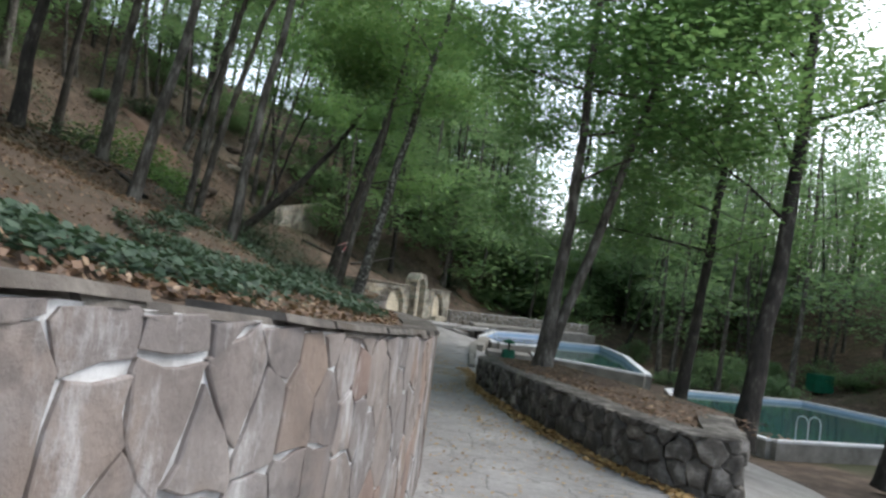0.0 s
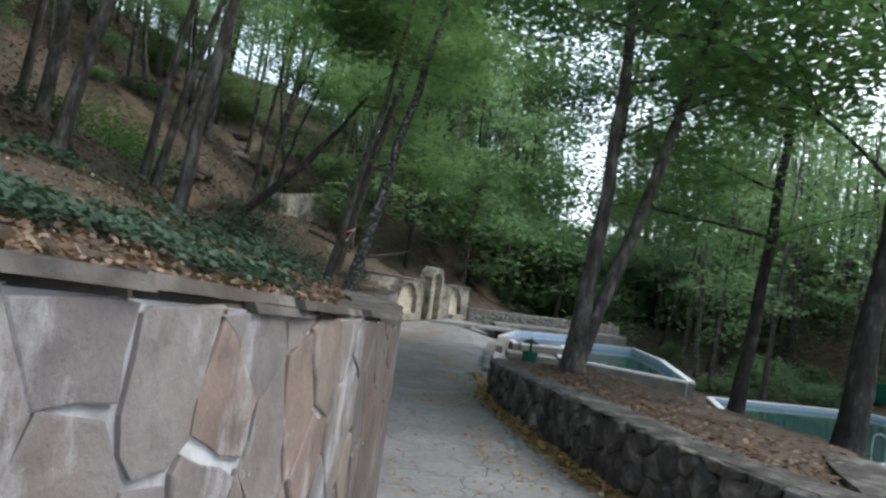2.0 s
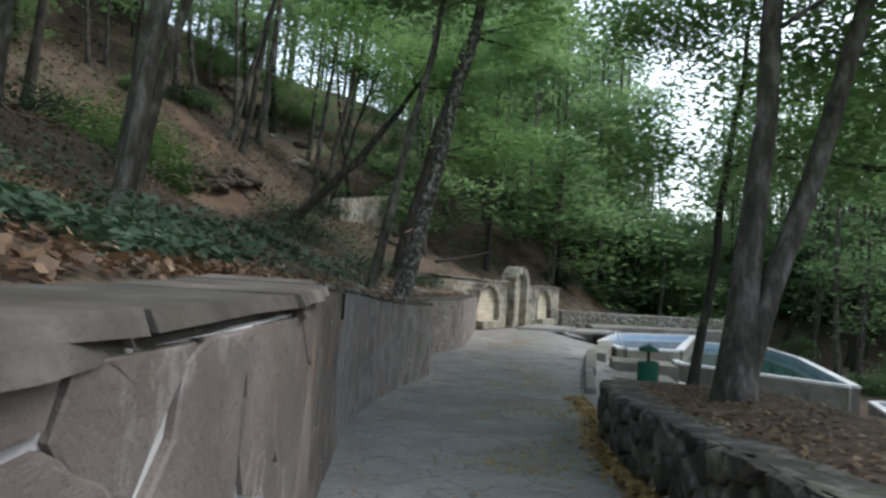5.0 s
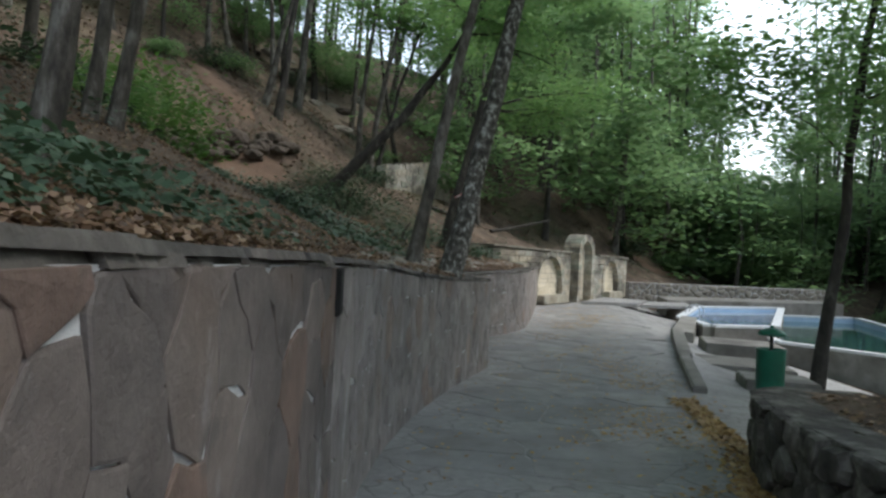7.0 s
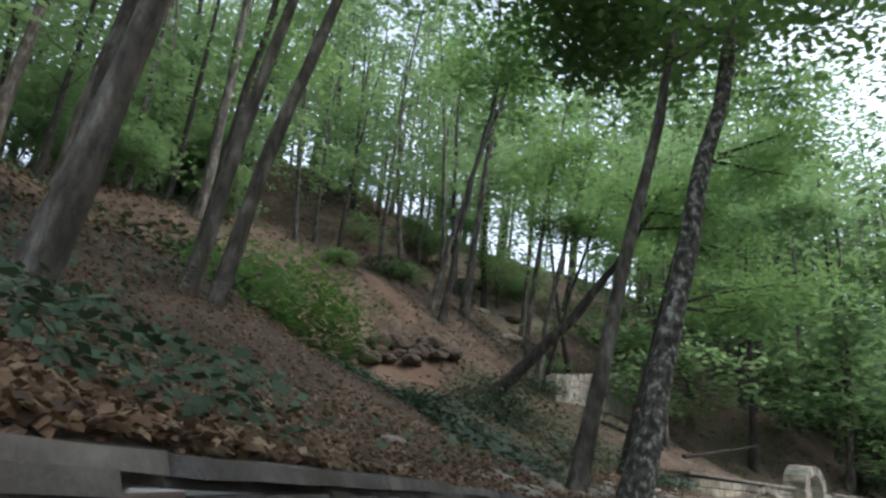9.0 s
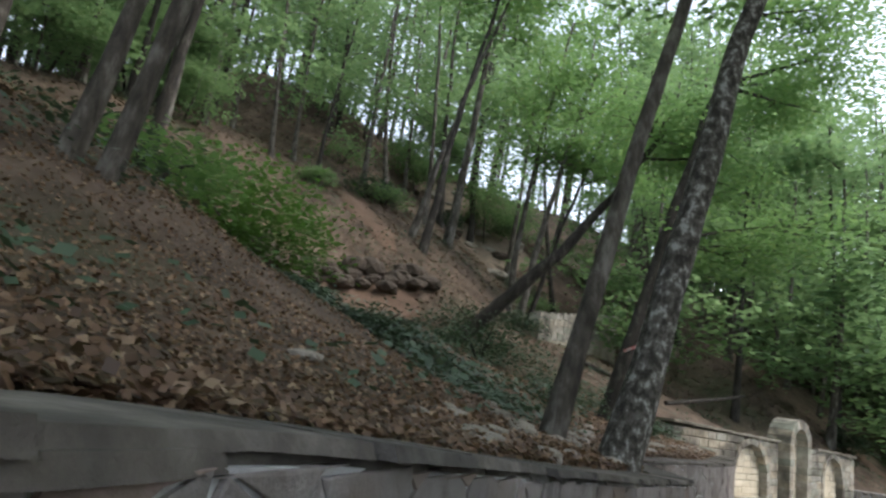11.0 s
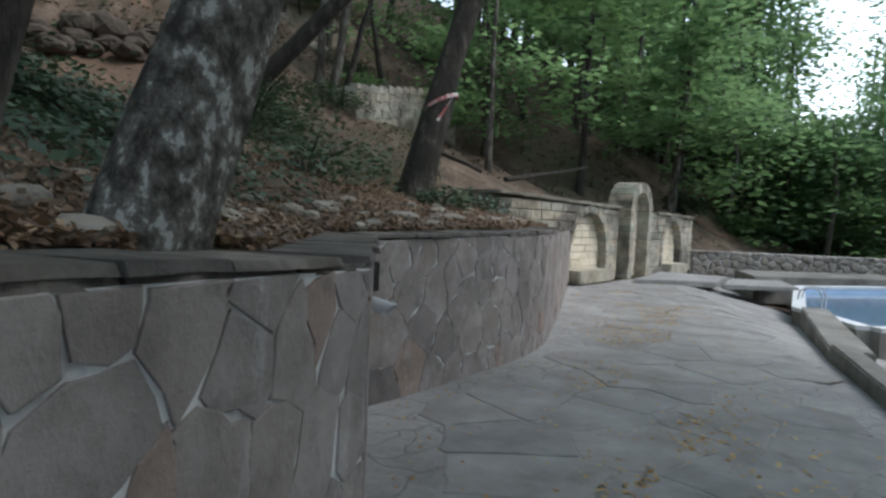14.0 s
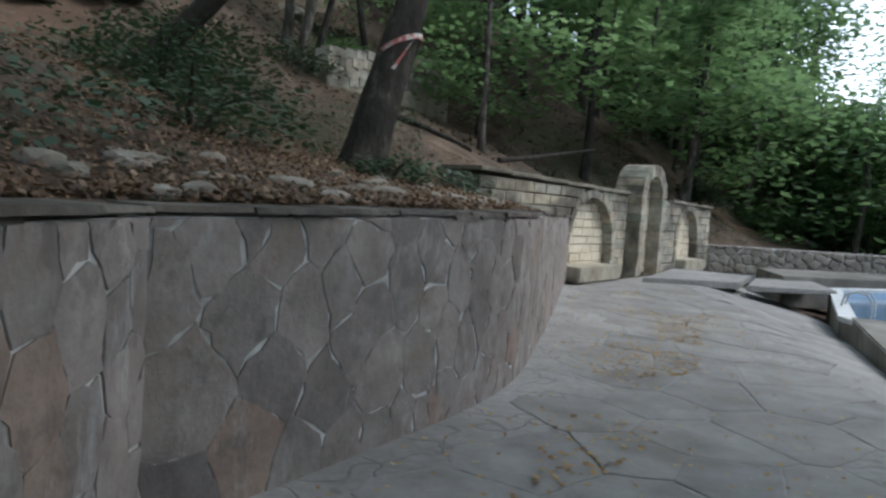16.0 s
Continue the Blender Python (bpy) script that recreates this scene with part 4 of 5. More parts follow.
def far_woods():
    """Every tree too far off to pick out singly, as one mesh of bark and leaves."""
    g = random.Random(3)
    v, f = [], []
    for x, y, z, k, s, ang in far:
        h = (7 if 6 <= k <= 8 else 15) * s
        tube(v, f, [(x, y, z - 0.2), (x + 0.3, y, z + h * 0.5), (x + g.uniform(-1, 1), y, z + h)], [0.14, 0.1, 0.03], 5)
    nb = len(f)
    for x, y, z, k, s, ang in far:
        h = (7 if 6 <= k <= 8 else 15) * s
        for _ in range(46 if x > 4 or y > 50 else 13):
            a, r, t = g.uniform(0, 6.283), 3.1 * math.sqrt(g.random()), g.uniform(0.12 if k > 5 else 0.4, 1.02)
            leaf_spray(v, f, (x + r * math.cos(a) * (1.2 - t * 0.6), y + r * math.sin(a) * (1.2 - t * 0.6), z + h * t), 1.2, 14, 0.42, g)
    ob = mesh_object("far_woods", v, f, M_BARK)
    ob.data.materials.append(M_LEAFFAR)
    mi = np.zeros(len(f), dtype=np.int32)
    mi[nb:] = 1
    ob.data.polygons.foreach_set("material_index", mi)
    tagged(ob, "distant green woodland closing the valley", "woods", kind="stuff")


far_woods()
for p in protos:
    for o in (*p.children_recursive, p):
        bpy.data.objects.remove(o)
# ---- hillside features ----
def lump(verts, faces, c, size, rng, sub=2, rough=0.25):
    """A rough stone as one closed lump."""
    bm = bmesh.new()
    bmesh.ops.create_icosphere(bm, subdivisions=sub, radius=1)
    o = Vector((rng.uniform(0, 99), rng.uniform(0, 99), 0))
    rot = Matrix.Rotation(rng.uniform(0, 6.28), 3, "Z")
    k = len(verts)
    for v in bm.verts:
        p = v.co * (1 + rough * noise.noise(v.co * 1.6 + o) + 0.1 * noise.noise(v.co * 4 + o))
        p = Vector((round(p.x * 2.2) / 2.2 * 0.4 + p.x * 0.6, p.y, round(p.z * 2) / 2 * 0.4 + p.z * 0.6))
        p = rot @ Vector((p.x * size[0], p.y * size[1], p.z * size[2]))
        verts.append(Vector(c) + p)
    for f in bm.faces:
        faces.append(tuple(k + v.index for v in f.verts))
    bm.free()


def rock(x, y, size, mat, label, rng, z=None, name="rock", group=""):
    v, f = [], []
    z = hill_z(x, y) if z is None else z
    lump(v, f, (0, 0, size[2] * 0.35), size, rng)
    ob = mesh_object(name, v, f, mat)
    ob.location = (x, y, z)
    return tagged(ob, label, "rock", group)


rr = random.Random(9)
for k in range(110):
    y = rr.uniform(15.2, 25.8)
    x = foot_x(y) - rr.uniform(0.45, 1.7)
    s = rr.uniform(0.03, 0.1)
    rock(x, y, (s * rr.uniform(1, 1.7), s, s * 0.55), M_PALEROCK, "loose pale limestone lump lying on the leafy bank", rr, group="loose stones")
for k, (x, y, s) in enumerate([(-1.75, 22.3, 0.2), (-1.5, 23.5, 0.22), (-1.2, 24.6, 0.14), (-2.2, 21.5, 0.17)]):
    rock(x, y, (s * 1.3, s * 0.8, s * 0.25), M_PALEROCK, "broad pale limestone slab lying behind the wall", rr, group="loose stones")
for k in range(44):
    a, row = rr.uniform(0, 1), k % 2
    x, y = -11.4 + 2.4 * a + rr.uniform(-0.25, 0.25) + 0.5 * row, 25.2 + 4.0 * a + rr.uniform(-0.25, 0.25) - 0.2 * row
    s = rr.uniform(0.13, 0.34)
    rock(x, y, (s * 1.4, s * 1.1, s * (0.6 if row else 0.9)), M_DARKROCK, "weathered rock of an overhanging outcrop on the slope", rr, z=hill_z(x, y) + (rr.uniform(0.05, 0.3) if row else rr.uniform(-0.1, 0.2)), group="outcrop")
for k in range(22):
    x, y = rr.uniform(-15, -9.5), rr.uniform(38.5, 43.5)
    s = rr.uniform(0.16, 0.4)
    rock(x, y, (s * 1.9, s * 1.1, s * 0.6), M_PALEROCK if k % 3 else M_DARKROCK, "pale worn rock breaking through the slope", rr, z=hill_z(x, y) - 0.1, group="rock face")


def drape(name, label, cx, cy, rx, ry, mat, seed, off=0.05, ang=0.0, kind="structure"):
    """A patch of other soil laid over the slope, with an uneven outline."""
    v, f = [], []
    n, m = 40, 12
    for j in range(m + 1):
        for i in range(n):
            a = 2 * math.pi * i / n
            r = j / m * (1 + 0.35 * noise.noise((math.cos(a) * 1.5 + seed, math.sin(a) * 1.5, seed)))
            px_, py_ = r * rx * math.cos(a), r * ry * math.sin(a)
            x, y = cx + px_ * math.cos(ang) - py_ * math.sin(ang), cy + px_ * math.sin(ang) + py_ * math.cos(ang)
            v.append((x, y, hill_z(x, y) + off * (1 - (j / m) ** 3) - 0.03 * (j == m) + 0.03 * noise.noise((x * 2, y * 2, seed))))
    for j in range(m):
        for i in range(n):
            i2 = (i + 1) % n
            f.append((j * n + i, j * n + i2, (j + 1) * n + i2, (j + 1) * n + i))
    return tagged(mesh_object(name, v, f, mat, smooth=True), label, "ground", kind=kind)


drape("ground_clay_bank", "bare reddish clay bank under the outcrop", -9.5, 26.9, 2.6, 1.1, M_REDSOIL, 3.0, 0.14, 1.05)
drape("ground_rock_face", "pale bare rock and sandy soil of a worn slope", -12.3, 41.2, 3.0, 2.1, M_SANDY, 5.0, 0.16, 0.3)
drape("ground_track", "narrow bare reddish track climbing the slope", -11.8, 30.4, 2.1, 0.65, M_REDSOIL, 8.0, 0.1, -0.45)
drape("ground_bank", "bare brown earth bank beside the fountain", 6.5, 47.5, 1.0, 3.5, M_REDSOIL, 12.0, 0.12, -0.9)


def block_wall():
    """A short wall of pale blocks, set into the slope."""
    root = new("block_wall")
    a, b = Vector((-6.3, 33.6, 0)), Vector((-4.8, 40.2, 0))
    root.location = a
    tagged(root, "short weathered wall of pale limestone blocks on the slope", "wall")
    d = (b - a).normalized()
    n = Vector((d.y, -d.x, 0))
    g = random.Random(4)
    z0 = 3.95
    for r in range(4):
        u = -0.3 * (r % 2)
        while u < (b - a).length:
            w = g.uniform(0.42, 0.6)
            u0, u1 = max(u, 0), min(u + w - 0.015, (b - a).length)
            if u1 - u0 > 0.06:
                z = z0 + r * 0.24 + 0.16 * u0
                o = g.uniform(-0.015, 0.015)
                vs = [d * uu + n * oo + Vector((0, 0, zz)) for oo in (-0.25, o) for uu, zz in ((u0, z), (u1, z), (u1, z + 0.225), (u0, z + 0.225))]
                mesh_object("block", vs, [(3, 2, 1, 0), (4, 5, 6, 7), (0, 1, 5, 4), (1, 2, 6, 5), (2, 3, 7, 6), (3, 0, 4, 7)], M_LIME, root)
            u += w
    vs = [d * uu + n * oo + Vector((0, 0, zz)) for oo in (-0.4, -0.03) for uu, zz in ((-0.01, 2.4), ((b - a).length, 2.4), ((b - a).length, z0 + 1.95), (-0.01, z0 + 0.88))]
    mesh_object("core", vs, [(3, 2, 1, 0), (4, 5, 6, 7), (0, 1, 5, 4), (1, 2, 6, 5), (2, 3, 7, 6), (3, 0, 4, 7)], M_LIMEWORN, root)


block_wall()


def log(name, label, a, b, r, mat):
    a, b = Vector(a), Vector(b)
    g = random.Random(int(abs(a.x) * 100))
    v, f = [], []
    ax = bend((0, 0, 0), b - a, 8, (0.1, 0.1), g)
    tube(v, f, ax, [r * (1 - 0.5 * i / 8) for i in range(9)], 8, g, 0.08)
    ob = mesh_object(name, v, f, mat, smooth=True)
    ob.location = a
    return tagged(ob, label, "branch")


def on_hill(x, y, up=0.05):
    return (x, y, hill_z(x, y) + up)


log("fallen_log", "dark fallen branch lying across the slope", on_hill(-4.9, 34.3, 0.1), on_hill(-2.9, 34.6, 0.15), 0.09, M_BARKDARK)
log("fallen_log", "thin dead trunk propped on the slope behind the fountain", on_hill(-2.4, 36.0, 0.1), on_hill(0.0, 40.5, 1.6), 0.08, M_BARKDARK)
log("fallen_log", "bare dead pole leaning down the far bank", on_hill(6.6, 50.0, 0.3), on_hill(8.4, 46.5, 0.3), 0.09, M_BARK)
log("fallen_log", "dead branch lying among the dry leaves", on_hill(-5.2, 13.2, 0.06), on_hill(-7.0, 14.6, 0.06), 0.05, M_BARKDARK)
rock(-11.2, 25.2, (0.12, 0.09, 0.34), M_COPWHITE, "small white marker stone standing on the slope", rr, name="marker_stone")

# ---- low plants ----
def bush(x, y, z, r, h, n, leaf, mat, label, seed, name="bush", cat="shrub"):
    g = random.Random(seed)
    v, f = [], []
    for _ in range(n):
        a, q = g.uniform(0, 6.283), math.sqrt(g.random())
        c = (q * r * math.cos(a) * g.uniform(0.7, 1.15), q * r * math.sin(a) * g.uniform(0.7, 1.15), h * (g.random() ** 0.7) * (1 - 0.5 * q * q))
        leaf_spray(v, f, c, r * 0.28, 9, leaf, g, 0.6)
    root = new(name)
    root.location = (x, y, z)
    tagged(root, label, cat)
    mesh_object("foliage", v, f, mat, root)
    v, f = [], []
    for k in range(5):
        a = g.uniform(0, 6.283)
        e = (r * 0.6 * math.cos(a), r * 0.6 * math.sin(a), h * 0.8)
        tube(v, f, [(0, 0, -0.1), (e[0] * 0.4, e[1] * 0.4, h * 0.45), e], [0.03, 0.02, 0.006], 5)
    mesh_object("branchwork", v, f, M_BARKDARK, root)
    return root


def hb(x, y, r, h, n, leaf, mat, label, seed, lift=0.0):
    return bush(x, y, hill_z(x, y) + lift, r, h, n, leaf, mat, label, seed)


hb(-9.6, 22.0, 2.1, 1.9, 520, 0.12, M_BUSH, "bright green leafy bush on the slope", 1)
hb(-8.2, 21.2, 1.5, 1.4, 300, 0.12, M_BUSH, "bright green leafy bush on the slope", 2)
hb(-6.5, 28.4, 1.4, 0.9, 220, 0.09, M_IVY, "dark straggling shrub on the slope", 3)
hb(-3.3, 23.6, 1.1, 0.6, 150, 0.09, M_IVY, "dark straggling shrub on the slope", 4)
hb(-5.2, 20.6, 1.2, 0.5, 150, 0.09, M_IVY, "dark low shrub trailing down the slope", 5)
hb(-5.6, 26.4, 1.5, 0.9, 240, 0.1, M_IVY, "dark bushy growth at the foot of the leaning trunk", 6)
hb(-2.0, 25.2, 0.5, 0.3, 60, 0.08, M_IVY, "small tuft of ivy behind the wall", 7)
hb(-6.8, 17.6, 1.2, 0.7, 150, 0.11, M_LEAF, "low green bush among dry leaves", 8)
hb(-9.5, 19.0, 1.6, 0.8, 170, 0.12, M_IVY, "low green bush among dry leaves", 9)
for k in range(9):
    x, y = rr.uniform(-16, -7), rr.uniform(29, 40)
    hb(x, y, rr.uniform(0.7, 1.3), rr.uniform(0.5, 1.0), 110, 0.12, M_LEAFFAR if k % 2 else M_IVY, "low scrub growing on the wooded slope", 20 + k)
for k in range(12):
    u = rr.uniform(0, 1)
    x, y = 3.5 + 12 * u + rr.uniform(-1, 1), 43.5 + 9 * u + rr.uniform(0, 4)
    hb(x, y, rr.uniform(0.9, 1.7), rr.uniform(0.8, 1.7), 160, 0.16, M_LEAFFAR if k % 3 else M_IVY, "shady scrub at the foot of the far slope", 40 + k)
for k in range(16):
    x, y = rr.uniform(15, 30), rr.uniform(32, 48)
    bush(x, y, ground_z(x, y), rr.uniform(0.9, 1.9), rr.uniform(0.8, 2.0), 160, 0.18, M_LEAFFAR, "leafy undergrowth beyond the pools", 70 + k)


def carpet(name, label, n, spot, leaf, mat, seed, category, tilt=0.35, zf=hill_z, lift=(0.01, 0.05), upright=False):
    """Countless small leaves lying on, or growing from, the ground."""
    g = random.Random(seed)
    v, f = [], []
    while n > 0:
        q = spot(g)
        if q is None:
            continue
        n -= 1
        x, y = q
        p = Vector((x, y, zf(x, y) + g.uniform(*lift)))
        w = g.uniform(0, 6.283)
        s = leaf * g.uniform(0.6, 1.4)
        u = Vector((math.cos(w), math.sin(w), g.uniform(-tilt, tilt) - (0.32 * math.cos(w) if zf is hill_z else 0))).normalized() * s
        t = Vector((0.32 if zf is hill_z else 0, 0, 1)) + Vector((g.uniform(-tilt, tilt), g.uniform(-tilt, tilt), 0))
        c = u.cross(t).normalized() * s * 0.4
        k = len(v)
        m = p + u * 0.5
        v += [p, m + c, p + u, m - c]
        f.append((k, k + 1, k + 2, k + 3))
    return tagged(mesh_object(name, v, f, mat), label, category, kind="stuff")


def near_slope(g):
    y = g.uniform(0, 34) if g.random() < 0.5 else g.uniform(9, 27)
    d = 0.4 + 13 * g.random() ** 1.9
    return foot_x(y) - d, y


def ivy_patch(g):
    y = g.uniform(-3, 10.8)
    d = 0.5 + 2.6 * g.random()
    x = foot_x(y) - d
    if noise.noise((x * 0.6, y * 0.6, 5)) < 0.02 + 0.06 * (y > 8) or noise.noise((x * 2.5, y * 2.5, 9)) < -0.15:
        return None
    return x, y


def ivy_strip(g):
    t = g.random()
    x, y = -2.9 - 5.6 * t + g.gauss(0, 0.3), 20.4 + 1.2 * t + g.gauss(0, 0.5)
    return (x, y) if noise.noise((x * 0.9, y * 0.9, 2)) > -0.2 else None


def scrub(g):
    y = g.uniform(12, 44)
    x = foot_x(y) - 1 - 16 * g.random()
    return (x, y) if noise.noise((x * 0.35, y * 0.35, 11)) > 0.12 else None


carpet("leaf_litter", "dry brown leaves covering the slope", 170000, near_slope, 0.034, M_DRY, 1, "leaf litter", 0.75)
def upper_slope(g):
    y = g.uniform(-4, 46)
    return foot_x(y) - 5 - 19 * g.random(), y


carpet("leaf_litter", "drifts of dry leaves on the upper slope", 46000, upper_slope, 0.11, M_DRYDARK, 14, "leaf litter", 0.6)
carpet("ivy", "dark green ivy leaves spreading along the top of the bank", 26000, ivy_patch, 0.045, M_IVY, 2, "ivy", 0.6, lift=(0.02, 0.12))
carpet("ivy", "strip of green ivy running down the slope", 7000, ivy_strip, 0.07, M_IVY, 3, "ivy", 0.6, lift=(0.03, 0.25))
def bank_plants(g):
    y = g.uniform(9.6, 12.8)
    x = foot_x(y) - 0.6 - 1.9 * g.random()
    return (x, y) if noise.noise((x * 1.1, y * 1.1, 21)) > 0.02 else None


carpet("undergrowth", "broad-leaved green plants growing on the bank above the wall", 1500, bank_plants, 0.058, M_IVY, 22, "undergrowth", 0.7, lift=(0.04, 0.28))
carpet("undergrowth", "scattered low green plants on the slope", 11000, scrub, 0.075, M_IVY, 4, "undergrowth", 0.6, lift=(0.03, 0.3))


def road_edge(g):
    y = g.uniform(5.6, 16.5)
    x = lerp_table(sorted((b, a) for a, b in PLANT[1:8]), y) - abs(g.gauss(0, 0.11)) - 0.04
    return x, y


def road_mid(g):
    y = g.uniform(8, 31)
    x = 0.9 + 0.3 * math.sin(y * 0.5) + g.gauss(0, 0.42)
    return (x, y) if noise.noise((x * 1.1, y * 0.7, 4)) > 0.05 else None


def road_any(g):
    y = g.uniform(4, 34)
    return g.uniform(foot_x(y) + 0.1, 2.0), y


def planter_soil(g):
    y = g.uniform(6.7, 14)
    return lerp_table(lx, y) + abs(g.gauss(0, 0.8)), y


def flat_z(x, y):
    return ground_z(x, y) + 0.012 * noise.noise((x * 0.6, y * 0.6, 2))


def planter_z(x, y):
    return max(plant_top(y) - 0.02 + 0.06 * noise.noise((x * 0.8, y * 0.8, 1)) - max(0, x - 3.6) * 0.16, ground_z(x, y) + 0.03)


carpet("fallen_leaves", "golden dry leaves gathered along the planter foot", 8000, road_edge, 0.05, M_DRYGOLD, 6, "fallen leaves", 0.5, flat_z, (0.006, 0.03))
carpet("fallen_leaves", "scattered golden leaves on the walkway", 3200, road_mid, 0.042, M_DRYGOLD, 7, "fallen leaves", 0.3, flat_z, (0.006, 0.015))
carpet("fallen_leaves", "thin scatter of small dry leaves on the walkway", 3200, road_any, 0.034, M_DRYGOLD, 8, "fallen leaves", 0.3, flat_z, (0.006, 0.015))
carpet("fallen_leaves", "dry golden leaves on the planter soil", 3000, planter_soil, 0.05, M_DRY, 10, "fallen leaves", 0.4, planter_z, (0.006, 0.03))


def right_bank(g):
    y = g.uniform(18, 60)
    return 23 + 0.1 * (y - 20) + 22 * g.random(), y


carpet("undergrowth", "sparse green plants and dry leaves on the far bank", 9000, right_bank, 0.16, M_DRY, 12, "undergrowth", 0.4, ground_z, (0.0, 0.06))

# ---- pool terrace masonry ----
def slab(name, label, poly, z0, z1, mat, category, bevel=0.02, kind=""):
    bm = bmesh.new()
    cx, cy = poly[0]
    prism(bm, [(x - cx, y - cy) for x, y in poly], z0 - z0, z1 - z0)
    bmesh.ops.recalc_face_normals(bm, faces=bm.faces)
    bmesh.ops.bevel(bm, geom=bm.edges[:], offset=bevel, segments=2, affect="EDGES")
    ob = part(name, bm, mat)
    ob.location = (cx, cy, z0)
    return tagged(ob, label, category, kind=kind)


slab("kerb", "dark stone kerb edging the walkway above the terrace", [(1.92, 17.1), (2.1, 17.1), (2.5, 20.3), (2.32, 20.3)], -0.35, 0.13, M_CONCRETE, "kerb")
slab("kerb", "concrete retaining kerb between walkway and terrace", [(2.32, 20.35), (2.55, 20.3), (3.2, 24.7), (2.95, 24.8)], -0.6, 0.1, M_CONCRETE, "kerb")
slab("kerb", "concrete parapet along the raised pool", [(2.97, 24.85), (3.45, 24.75), (4.5, 29.6), (4.05, 29.7)], -0.9, 0.02, M_CONCRETE, "kerb")
slab("concrete_block", "stained concrete block step beside the pool", [(3.4, 23.2), (4.9, 22.9), (5.0, 24.2), (3.5, 24.5)], -0.8, -0.02, M_CONCRETE, "block")
slab("concrete_block", "low stained concrete block below the pool", [(2.75, 20.9), (4.3, 20.6), (4.4, 21.9), (2.95, 22.2)], -0.75, -0.12, M_CONCRETE, "block")
slab("concrete_block", "small concrete plinth on the pool terrace", [(2.95, 18.6), (3.9, 18.5), (3.95, 19.3), (3.0, 19.4)], -0.5, 0.02, M_CONCRETE, "block")
slab("paving_slab", "cracked tilted paving slab before the fountain", [(1.2, 32.6), (3.2, 33.4), (3.9, 35.6), (2.2, 36.2)], -0.05, 0.1, M_PAVE, "paving slab")
slab("paving_slab", "broken paving slab lifted at its edge", [(3.3, 33.2), (5.2, 33.8), (5.4, 36.2), (4.0, 35.6)], -0.05, 0.06, M_PAVE, "paving slab")
slab("step", "long low stone step beyond the pool", [(4.6, 35.6), (12.5, 39.6), (12.0, 41.5), (4.6, 38.2)], -0.6, 0.16, M_CONCRETE, "step")


def litter_bin(x, y, z):
    root = new("litter_bin")
    root.location = (x, y, z)
    tagged(root, "green metal litter bin with a domed lid on a post", "litter bin")

    def lathe(name, prof, mat, n=20):
        v, f = [], []
        for r, h in prof:
            v += [(r * math.cos(6.2832 * k / n), r * math.sin(6.2832 * k / n), h) for k in range(n)]
        for j in range(len(prof) - 1):
            for k in range(n):
                k2 = (k + 1) % n
                f.append((j * n + k, j * n + k2, (j + 1) * n + k2, (j + 1) * n + k))
        mesh_object(name, v, f, mat, root, smooth=True)
    lathe("body", [(0.0, 0.1), (0.17, 0.1), (0.175, 0.12), (0.18, 0.62), (0.19, 0.64), (0.18, 0.645), (0.17, 0.62), (0.165, 0.14), (0.0, 0.14)], M_GREEN)
    lathe("lid", [(0.0, 0.93), (0.08, 0.92), (0.15, 0.88), (0.18, 0.83), (0.17, 0.825), (0.14, 0.86), (0.0, 0.9)], M_GREEN)
    lathe("post", [(0.0, 0.0), (0.025, 0.0), (0.025, 0.86), (0.0, 0.86)], M_BLACK, 8)
    lathe("knob", [(0.0, 0.96), (0.03, 0.95), (0.03, 0.92), (0.0, 0.92)], M_GREEN, 8)
    return root


bin_a = litter_bin(3.1, 19.0 - 0.9, -0.12)


def bank_box(x, y):
    bm = bmesh.new()
    box(bm, -0.6, -0.5, 0, 0.6, 0.5, 1.1, bevel=0.05)
    ob = part("green_container", bm, M_GREEN)
    ob.location = (x, y, ground_z(x, y))
    tagged(ob, "dull green metal waste container on the far bank", "container")


bank_box(26.5, 39.0)


def ladder(x, y, z, ang):
    root = new("pool_ladder")
    root.location = (x, y, z)
    root.rotation_euler = (0, 0, ang)
    tagged(root, "bent steel ladder rails at the pool edge", "pool ladder")
    for sx in (-0.22, 0.22):
        v, f = [], []
        pts = [(sx, -0.3, 0), (sx, -0.3, 0.55), (sx, -0.22, 0.68), (sx, -0.05, 0.72), (sx, 0.12, 0.64), (sx, 0.16, 0.45), (sx, 0.16, -0.9)]
        tube(v, f, pts, [0.02] * 7, 8)
        mesh_object("rail", v, f, M_METAL, root, smooth=True)
    for k in range(3):
        v, f = [], []
        tube(v, f, [(-0.22, 0.16, -0.15 - 0.28 * k), (0.22, 0.16, -0.15 - 0.28 * k)], [0.018] * 2, 8)
        mesh_object("rung", v, f, M_METAL, root, smooth=True)


ladder(12.6, 19.3, -1.2, 0.15)
ladder(4.75, 31.6, -0.45, 1.1)

# ---- small things in the wall ----
pipe = new("drain_pipe")
pipe.location = (-0.945, 19.03, 0.98)
v, f = [], []
n = 16
prof = [(0.03, 0.0), (0.03, 0.1), (0.026, 0.1), (0.026, 0.0)]
for r, h in prof:
    v += [(h + (0.035 * math.sin(6.2832 * k / n) if h > 0.09 else 0), r * math.cos(6.2832 * k / n), r * math.sin(6.2832 * k / n) - 0.22 * h) for k in range(n)]
for j in range(3):
    for k in range(n):
        k2 = (k + 1) % n
        f.append((j * n + k, j * n + k2, (j + 1) * n + k2, (j + 1) * n + k))
mesh_object("tube", v, f, M_PLASTIC, pipe, smooth=True)
tagged(pipe, "cut white plastic drain pipe sticking out of the wall", "pipe")
pipe.rotation_euler = (0, 0, radians(-20))


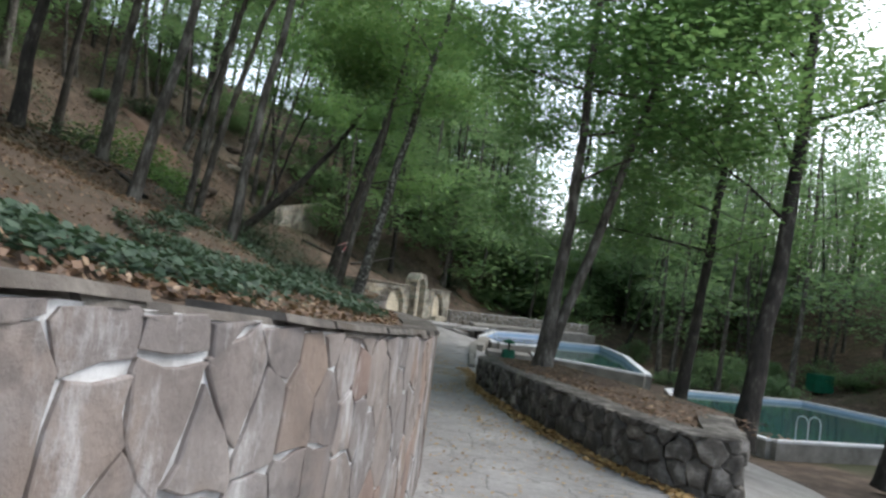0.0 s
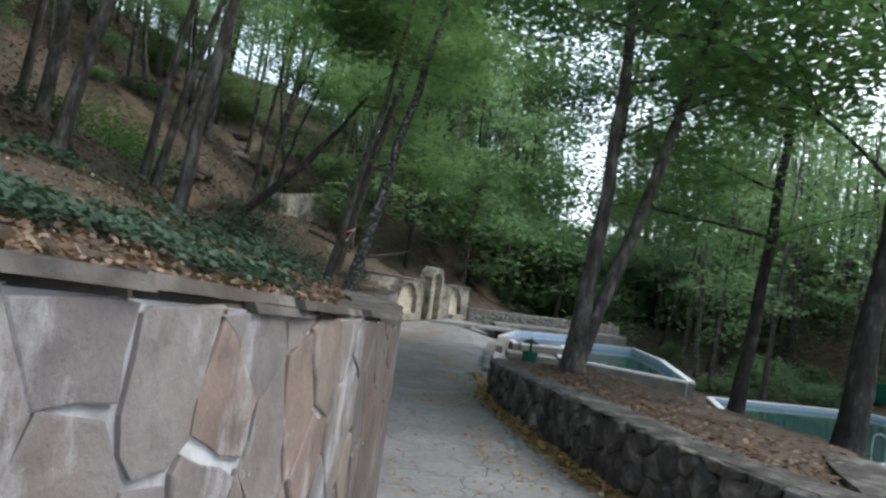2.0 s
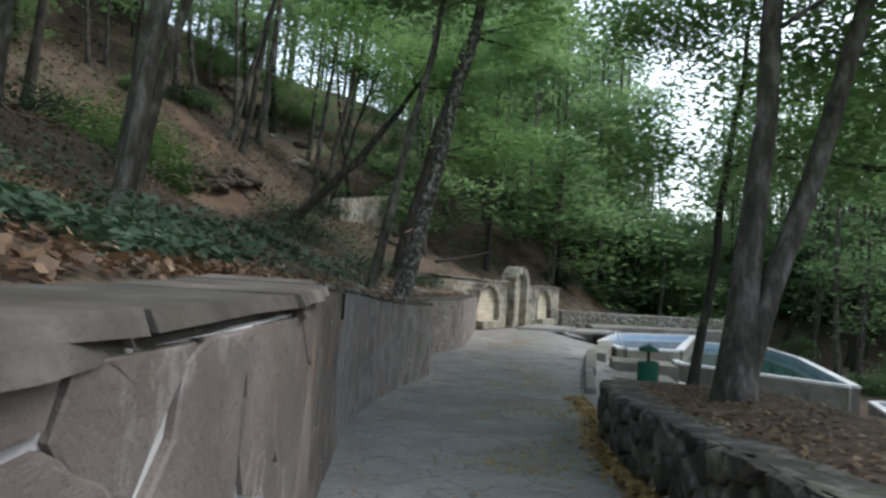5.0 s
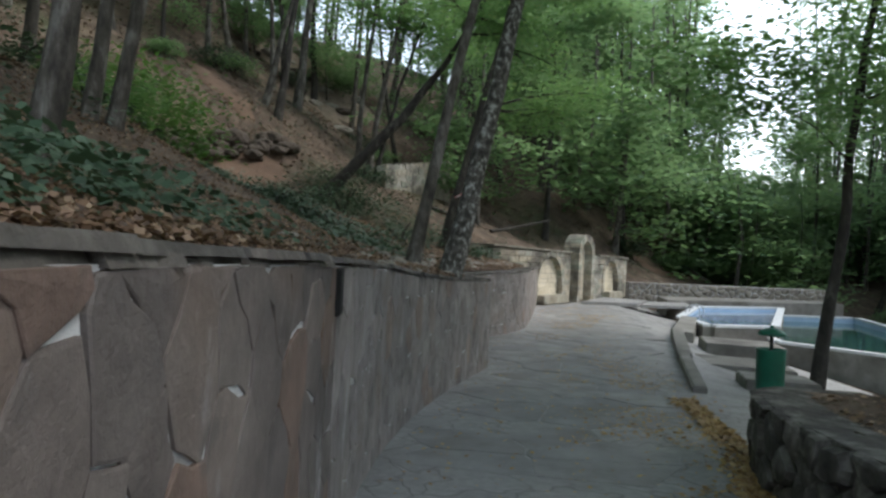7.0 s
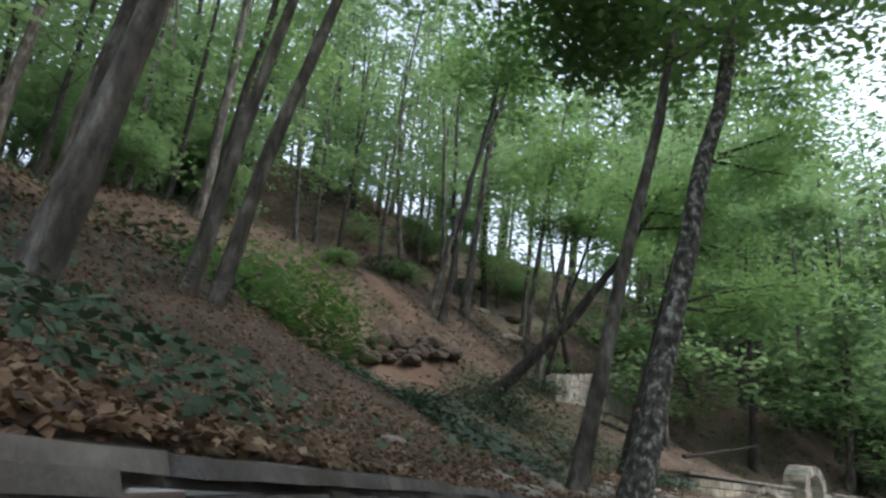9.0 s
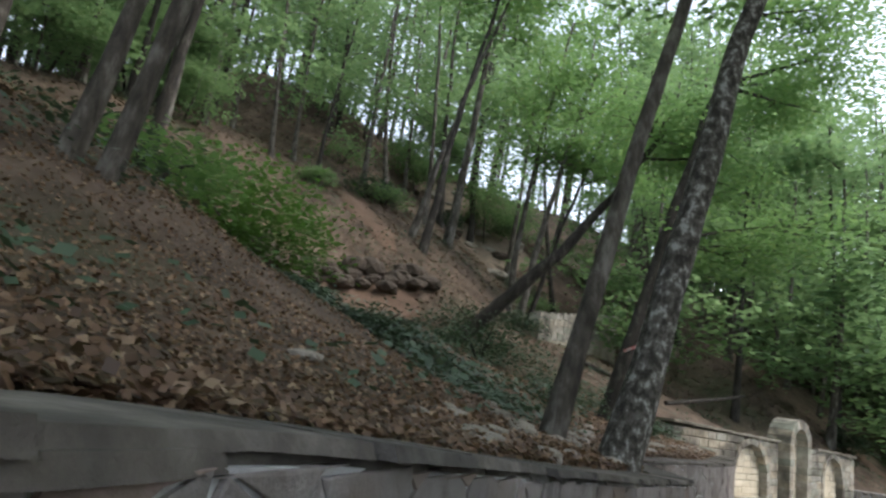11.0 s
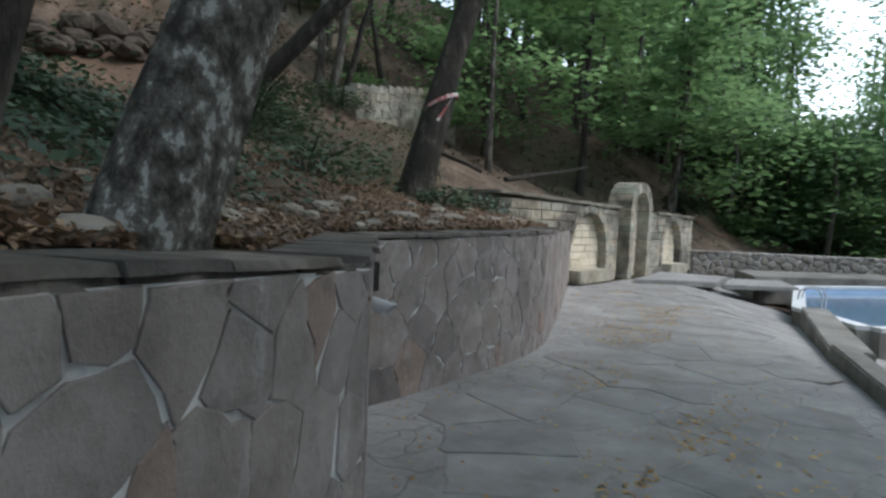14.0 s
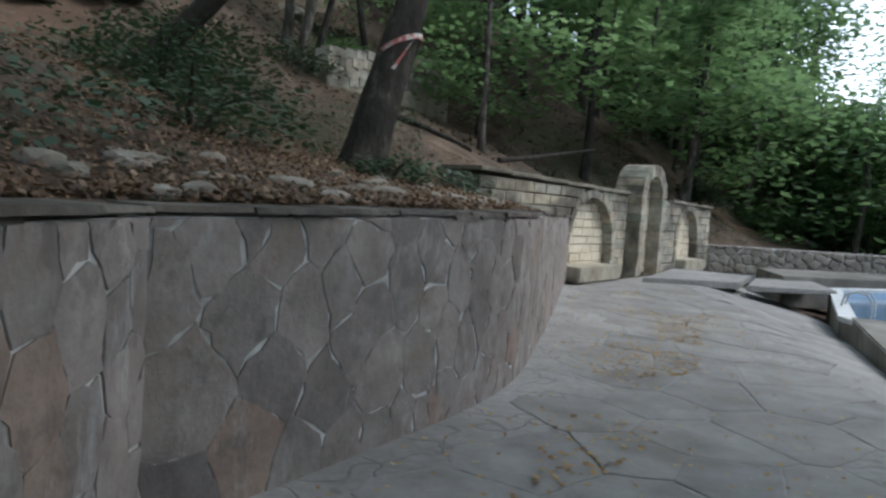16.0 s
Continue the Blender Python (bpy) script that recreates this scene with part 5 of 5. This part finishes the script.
def slot_shade(x, y, z, w, h, ang, label):
    """A black block painting the shade in a slot where cladding has fallen away."""
    bm = bmesh.new()
    box(bm, -0.05, -w / 2, -h / 2, 0.014, w / 2, h / 2, bevel=0.006)
    ob = part("wall_gap", bm, M_BLACK)
    ob.location, ob.rotation_euler = (x, y, z), (0, 0, ang)
    return tagged(ob, label, "gap")


slot_shade(-0.7, 11.36, 1.42, 0.13, 0.2, radians(12), "black block painting the shade of a slot where a coping stone is missing")
slot_shade(-0.955, 19.05, 1.1, 0.07, 0.14, radians(-18), "black block painting the shade of a slot above the drain pipe")


def tape():
    root = new("barrier_tape")
    root.location = (-2.27, 26.2, 3.1)
    tagged(root, "faded red and white tape tied round a trunk", "tape")
    v, f = [], []
    n = 18
    for k in range(n + 1):
        a = 6.2832 * k / n
        for h in (0, 0.06):
            v.append((0.26 * math.cos(a), 0.26 * math.sin(a), h + 0.12 * math.cos(a)))
    f = [(2 * k, 2 * k + 2, 2 * k + 3, 2 * k + 1) for k in range(n)]
    mesh_object("band", v, f, M_TAPE, root)
    v = [(0.2, -0.2, 0.06), (0.24, -0.22, 0.1), (0.05, -0.34, -0.3), (0.0, -0.32, -0.28)]
    mesh_object("tail", v, [(0, 1, 2, 3)], M_TAPE, root)


tape()


# ---- flagstones of the walkway ----
def flagstones():
    g = random.Random(61)
    w, h, x0, y0 = 5.2, 19.5, -1.5, 13.0
    seeds, reach = [], []
    for rad, tries in ((0.75, 150), (0.55, 500), (0.38, 1200)):
        for _ in range(tries):
            q = (g.uniform(0, w), g.uniform(0, h))
            if all((q[0] - a) ** 2 + (q[1] - b) ** 2 > (0.5 * (rad + e)) ** 2 for (a, b), e in zip(seeds, reach)):
                seeds.append(q)
                reach.append(rad)
    for cell in voronoi(seeds, w, h, 1.0, 0.008):
        poly = [(x0 + x, y0 + y) for x, y in jag(cell, g, 0.012, 0.12)]
        if any(x < foot_x(y) + 0.06 or x > lerp_table([(13, 1.35), (17, 1.8), (20.3, 2.2), (24.7, 2.85), (29.6, 3.9), (33, 4.1)], y) for x, y in poly):
            continue
        lift = g.uniform(0.003, 0.009)
        cx, cy = sum(p[0] for p in poly) / len(poly), sum(p[1] for p in poly) / len(poly)
        m = len(poly)
        vs = [(x, y, flat_z(x, y) - 0.01) for x, y in poly] + [(x, y, flat_z(x, y) + lift - 0.003) for x, y in poly]
        vs += [(cx + (x - cx) * 0.965, cy + (y - cy) * 0.965, flat_z(x, y) + lift) for x, y in poly]
        fs = [tuple(range(2 * m, 3 * m))]
        for k in range(m):
            k2 = (k + 1) % m
            fs += [(k, k2, m + k2, m + k), (m + k, m + k2, 2 * m + k2, 2 * m + k)]
        mesh_object("flagstone", vs, fs, M_FLAG, road)


M_FLAG = rough_mat("grey_flagstone", [(0.3, (0.165, 0.16, 0.156)), (0.52, (0.245, 0.24, 0.235)), (0.74, (0.33, 0.323, 0.318))], 2.2, 26, 0.008, 0.72,
                   stain=(0.9, (0.17, 0.155, 0.14), 0.54, 0.74), per_object=[(0, (0.86, 0.86, 0.87)), (0.5, (1, 1, 1)), (1, (1.08, 1.06, 1.03))])
flagstones()
